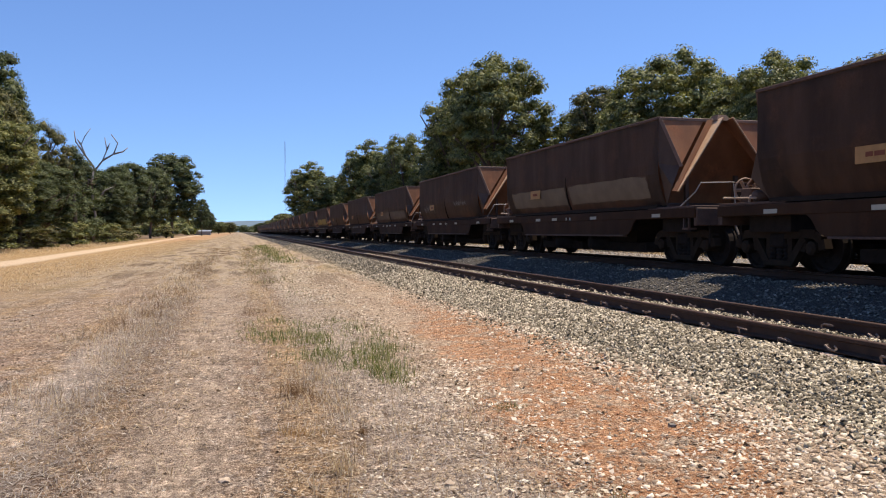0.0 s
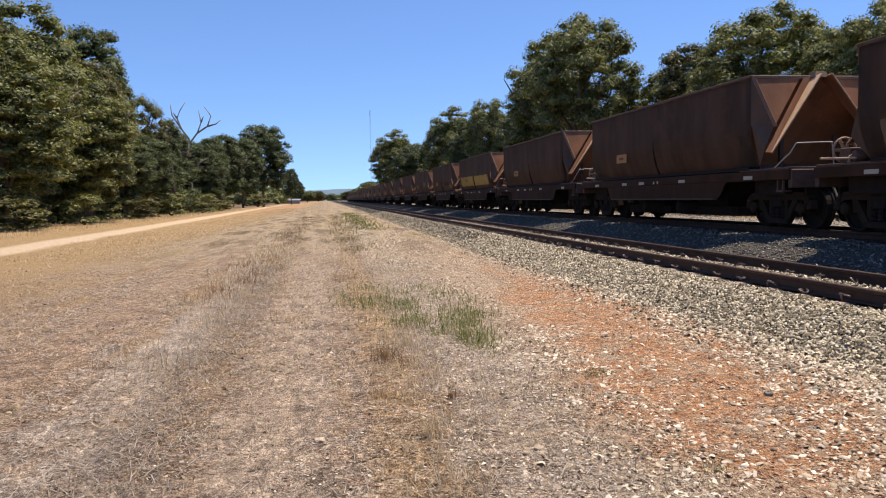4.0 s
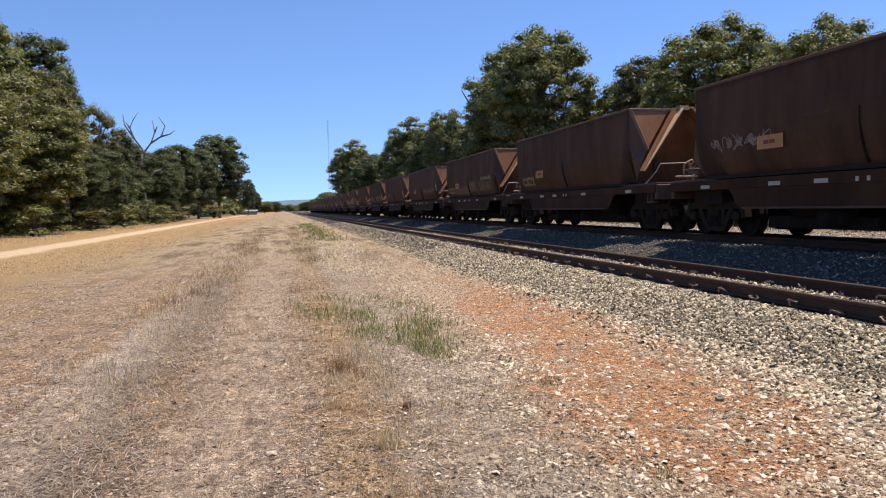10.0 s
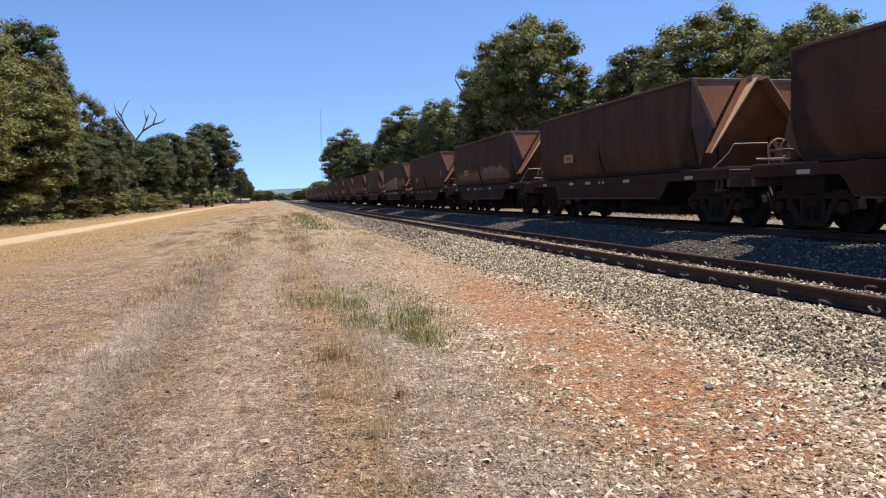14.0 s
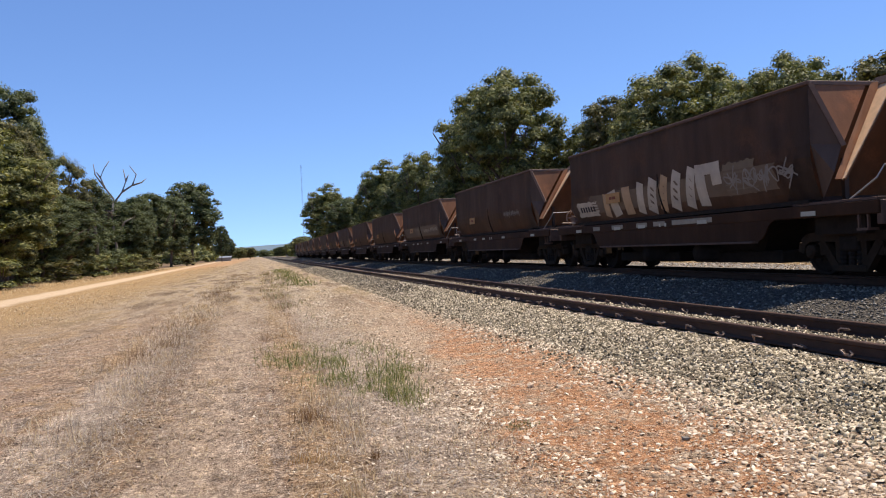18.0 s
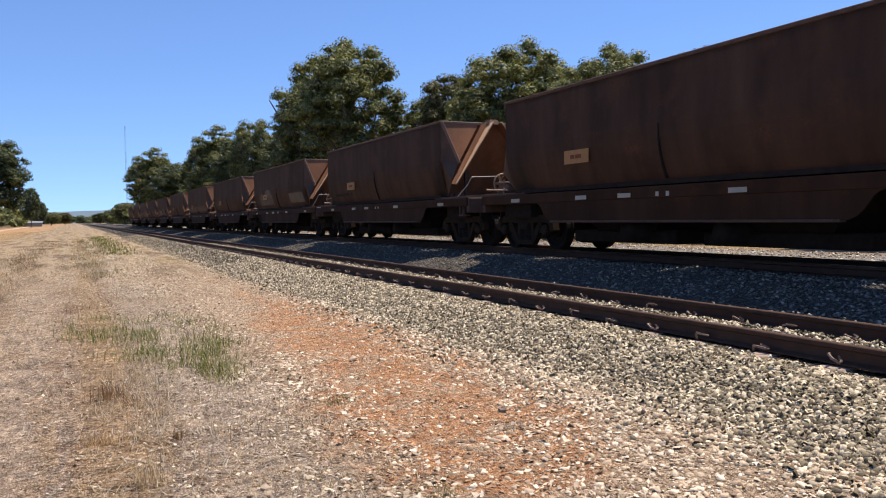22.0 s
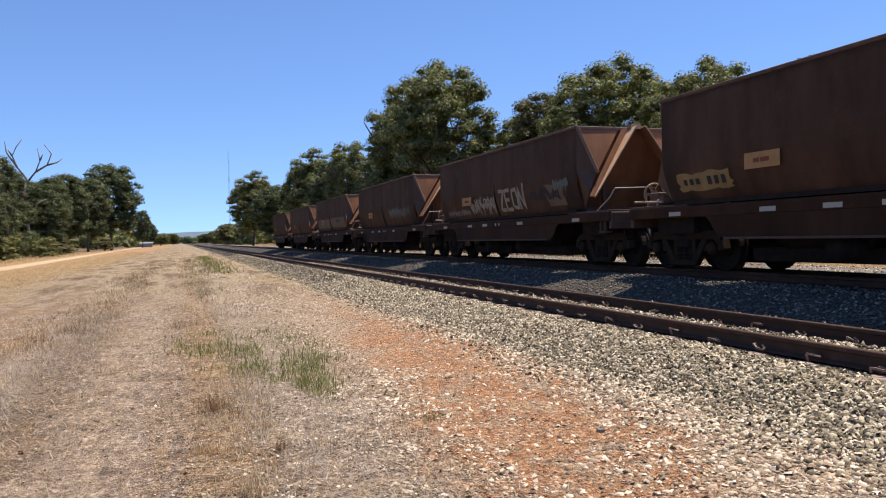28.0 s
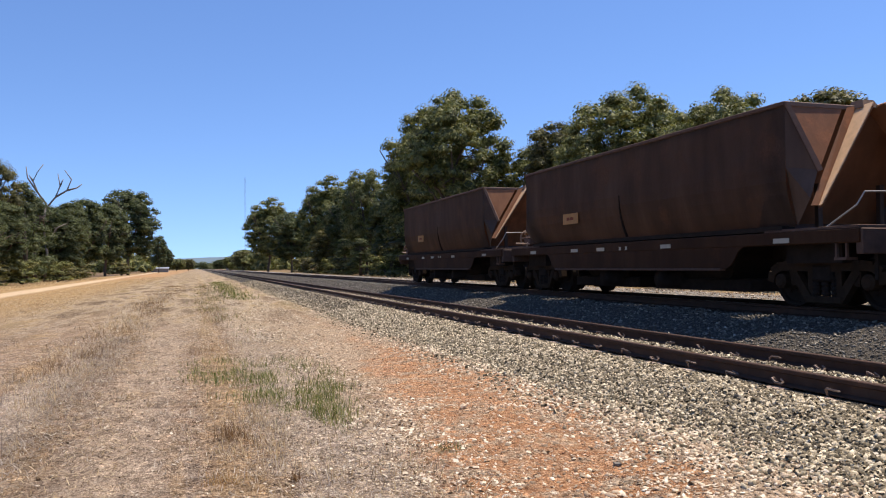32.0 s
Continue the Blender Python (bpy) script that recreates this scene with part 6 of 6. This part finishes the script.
def build_flakes():
    """Leaf litter, bark and stone flakes lying nearly flat, each one a bent scrap."""
    rng = np.random.default_rng(33)
    for n, x0, x1, power, y1, s0, s1, mat, lab in ((60000, -6.5, 2.2, 1.5, 19, 0.004, 0.017, M_FLAKE, "brown and cream leaf litter flakes"), (60000, 0.6, 4.45, 1.7, 19, 0.006, 0.021, M_PALEFLAKE, "pale stone flakes covering the ground"), (20000, 1.5, 4.6, 1.3, 45, 0.02, 0.035, M_PALEFLAKE, "pale stone flakes along the ballast's foot"), (16000, -9.0, 2.2, 1.0, 42, 0.01, 0.03, M_FLAKE, "brown and cream leaf litter flakes")):
        y = near_y(rng, n, 2.1, y1, power)
        x = x0 + (x1 - x0) * rng.random(n)
        dens = np.array([noise.noise((a * 0.9, b * 0.6, 6.0)) + 0.6 * noise.noise((a * 3.1, b * 2.2, 1.0)) for a, b in zip(x, y)])
        keep = rng.random(n) < np.clip(0.62 + 1.1 * dens, 0.08, 1)
        if mat is M_PALEFLAKE:
            mid = np.minimum(3.4, 1.62 + 0.22 * y)
            red = np.abs(x - mid) < (0.9 + 0.5 * dens) * np.clip((y - 3) / 5, 0, 1) * np.clip((24 - y) / 8, 0.2, 1)
            keep &= ~red | (rng.random(n) < 0.10)
            keep &= rng.random(n) < np.clip((x - 0.45) / 0.9, 0.12, 1)
        x, y = x[keep], y[keep]
        m = len(x)
        p = np.stack([x, y, ground_z(x, y) + 0.004], 1)
        nrm = np.stack([rng.normal(size=m) * 0.42, rng.normal(size=m) * 0.42, np.ones(m)], 1)
        nrm /= np.linalg.norm(nrm, axis=1)[:, None]
        a = np.cross(nrm, rng.normal(size=(m, 3)))
        a /= np.linalg.norm(a, axis=1)[:, None] + 1e-9
        b = np.cross(nrm, a)
        l = (s0 + (s1 - s0) * rng.random(m) ** 1.5)[:, None]
        w = l * (0.35 + 0.5 * rng.random(m))[:, None]
        up = nrm * l * 0.25
        V = np.stack([p - a * l + up * rng.random((m, 1)), p - b * w, p + a * l + up * rng.random((m, 1)), p + b * w], 1).reshape(-1, 3)
        stuff("litter", V, np.arange(m * 4).reshape(-1, 4), mat, lab, "litter")


M_RUSTWEED = leaf_material("red_brown_weed", [(0.0, (0.10, 0.055, 0.03)), (0.5, (0.22, 0.13, 0.07)), (1.0, (0.38, 0.25, 0.14))], 0.7, 0.5, (1.1, 1.05, 0.9))
M_ORANGEWEED = leaf_material("orange_weed", [(0.0, (0.30, 0.15, 0.05)), (0.5, (0.46, 0.27, 0.10)), (1.0, (0.58, 0.40, 0.18))], 0.7, 0.5, (1.1, 1.05, 0.9))
build_loose()
build_flakes()
build_weeds()


# ---- sleepers and rail clips, last ----
def build_fastenings():
    bm = boxes((-1.0, 1.0, -0.11, 0.11, -0.20, 0.0), bevel=0.015)
    sl = mesh_of("sleeper", bm, M_SLEEPER)
    bm = bmesh.new()
    tube(bm, [(-0.02, -0.07, 0.0), (0.02, -0.05, 0.05), (0.06, 0.0, 0.06), (0.05, 0.06, 0.045), (0.0, 0.075, 0.03), (-0.035, 0.04, 0.035), (-0.03, -0.01, 0.05)], 0.011, 5)
    clip = mesh_of("rail_clip", bm, M_CLIP)
    bed = {}
    for name, mid, head, y1 in (("siding", MID1, RAIL1, 75), ("main line", MID2, RAIL2, 60)):
        bed[name] = thing("track_bed", "row of dusty pink sleepers with rail clips under the " + name, "sleepers", "", "structure")
        y, k = -2.0, 0
        while y < y1:
            ob = new("sleeper", sl)
            ob.parent = bed[name]
            ob.matrix_basis = pose(mid, y, head - 0.172, 0, 0, 0.6 * math.sin(k * 2.1))
            if name == "siding" and 2 < y < 38:
                for side in (-1, 1):
                    for inn in (-1, 1):
                        c = new("rail_clip", clip)
                        c.parent = bed[name]
                        c.matrix_basis = pose(mid + side * (GAUGE / 2 + 0.035) + inn * 0.085, y + 0.02 * math.sin(k * 5.3 + inn), head - 0.152 + 0.012 * math.sin(k * 3.7), 12 * math.sin(k * 1.9), 10 * math.sin(k * 2.7 + inn), (0 if inn > 0 else 180) + 25 * math.sin(k * 4.1 + side))
            y += 0.68
            k += 1


build_fastenings()


# ---- what moves ----
# metres that the train has come nearer, by seconds
TRAIN = [(0.0, 0.0), (3.0, 28.6), (6.0, 58.9), (9.5, 94.4), (13.0, 131.0), (16.0, 163.2), (19.0, 195.9), (23.0, 240.3), (28.0, 295.9), (32.0, 340.6)]


def run(t):
    """Distance run at t, eased between the rows."""
    n = len(TRAIN)
    tt, ss = [r[0] for r in TRAIN], [r[1] for r in TRAIN]
    v = [(ss[min(i + 1, n - 1)] - ss[max(i - 1, 0)]) / (tt[min(i + 1, n - 1)] - tt[max(i - 1, 0)]) for i in range(n)]
    for i in range(n - 1):
        if t <= tt[i + 1]:
            h = tt[i + 1] - tt[i]
            u = (t - tt[i]) / h
            return ss[i] * (2 * u ** 3 - 3 * u * u + 1) + h * v[i] * (u ** 3 - 2 * u * u + u) + ss[i + 1] * (3 * u * u - 2 * u ** 3) + h * v[i + 1] * (u ** 3 - u * u)
    return ss[-1]


def motions():
    for k, ob in WAGONS.items():
        walk(ob, [(t / 2, pose(MID2, TRAIN0 + PITCH * k - run(t / 2), RAIL2)) for t in range(0, 65)])
    # the wheels roll towards the camera; all share one turning
    first = WHEELSETS[0]
    walk(first, [(i / 30, pose(0, 0, 0, math.degrees(run(i / 30) / 0.42) % 360)) for i in range(0, 961)])
    act, slot = first.animation_data.action, first.animation_data.action_slot
    for ob in [o for o in scene.objects if o.name.startswith("wheelset") and o is not first]:
        ob.rotation_mode = "QUATERNION"
        ob.animation_data_create()
        ob.animation_data.action = act
        ob.animation_data.action_slot = slot


motions()
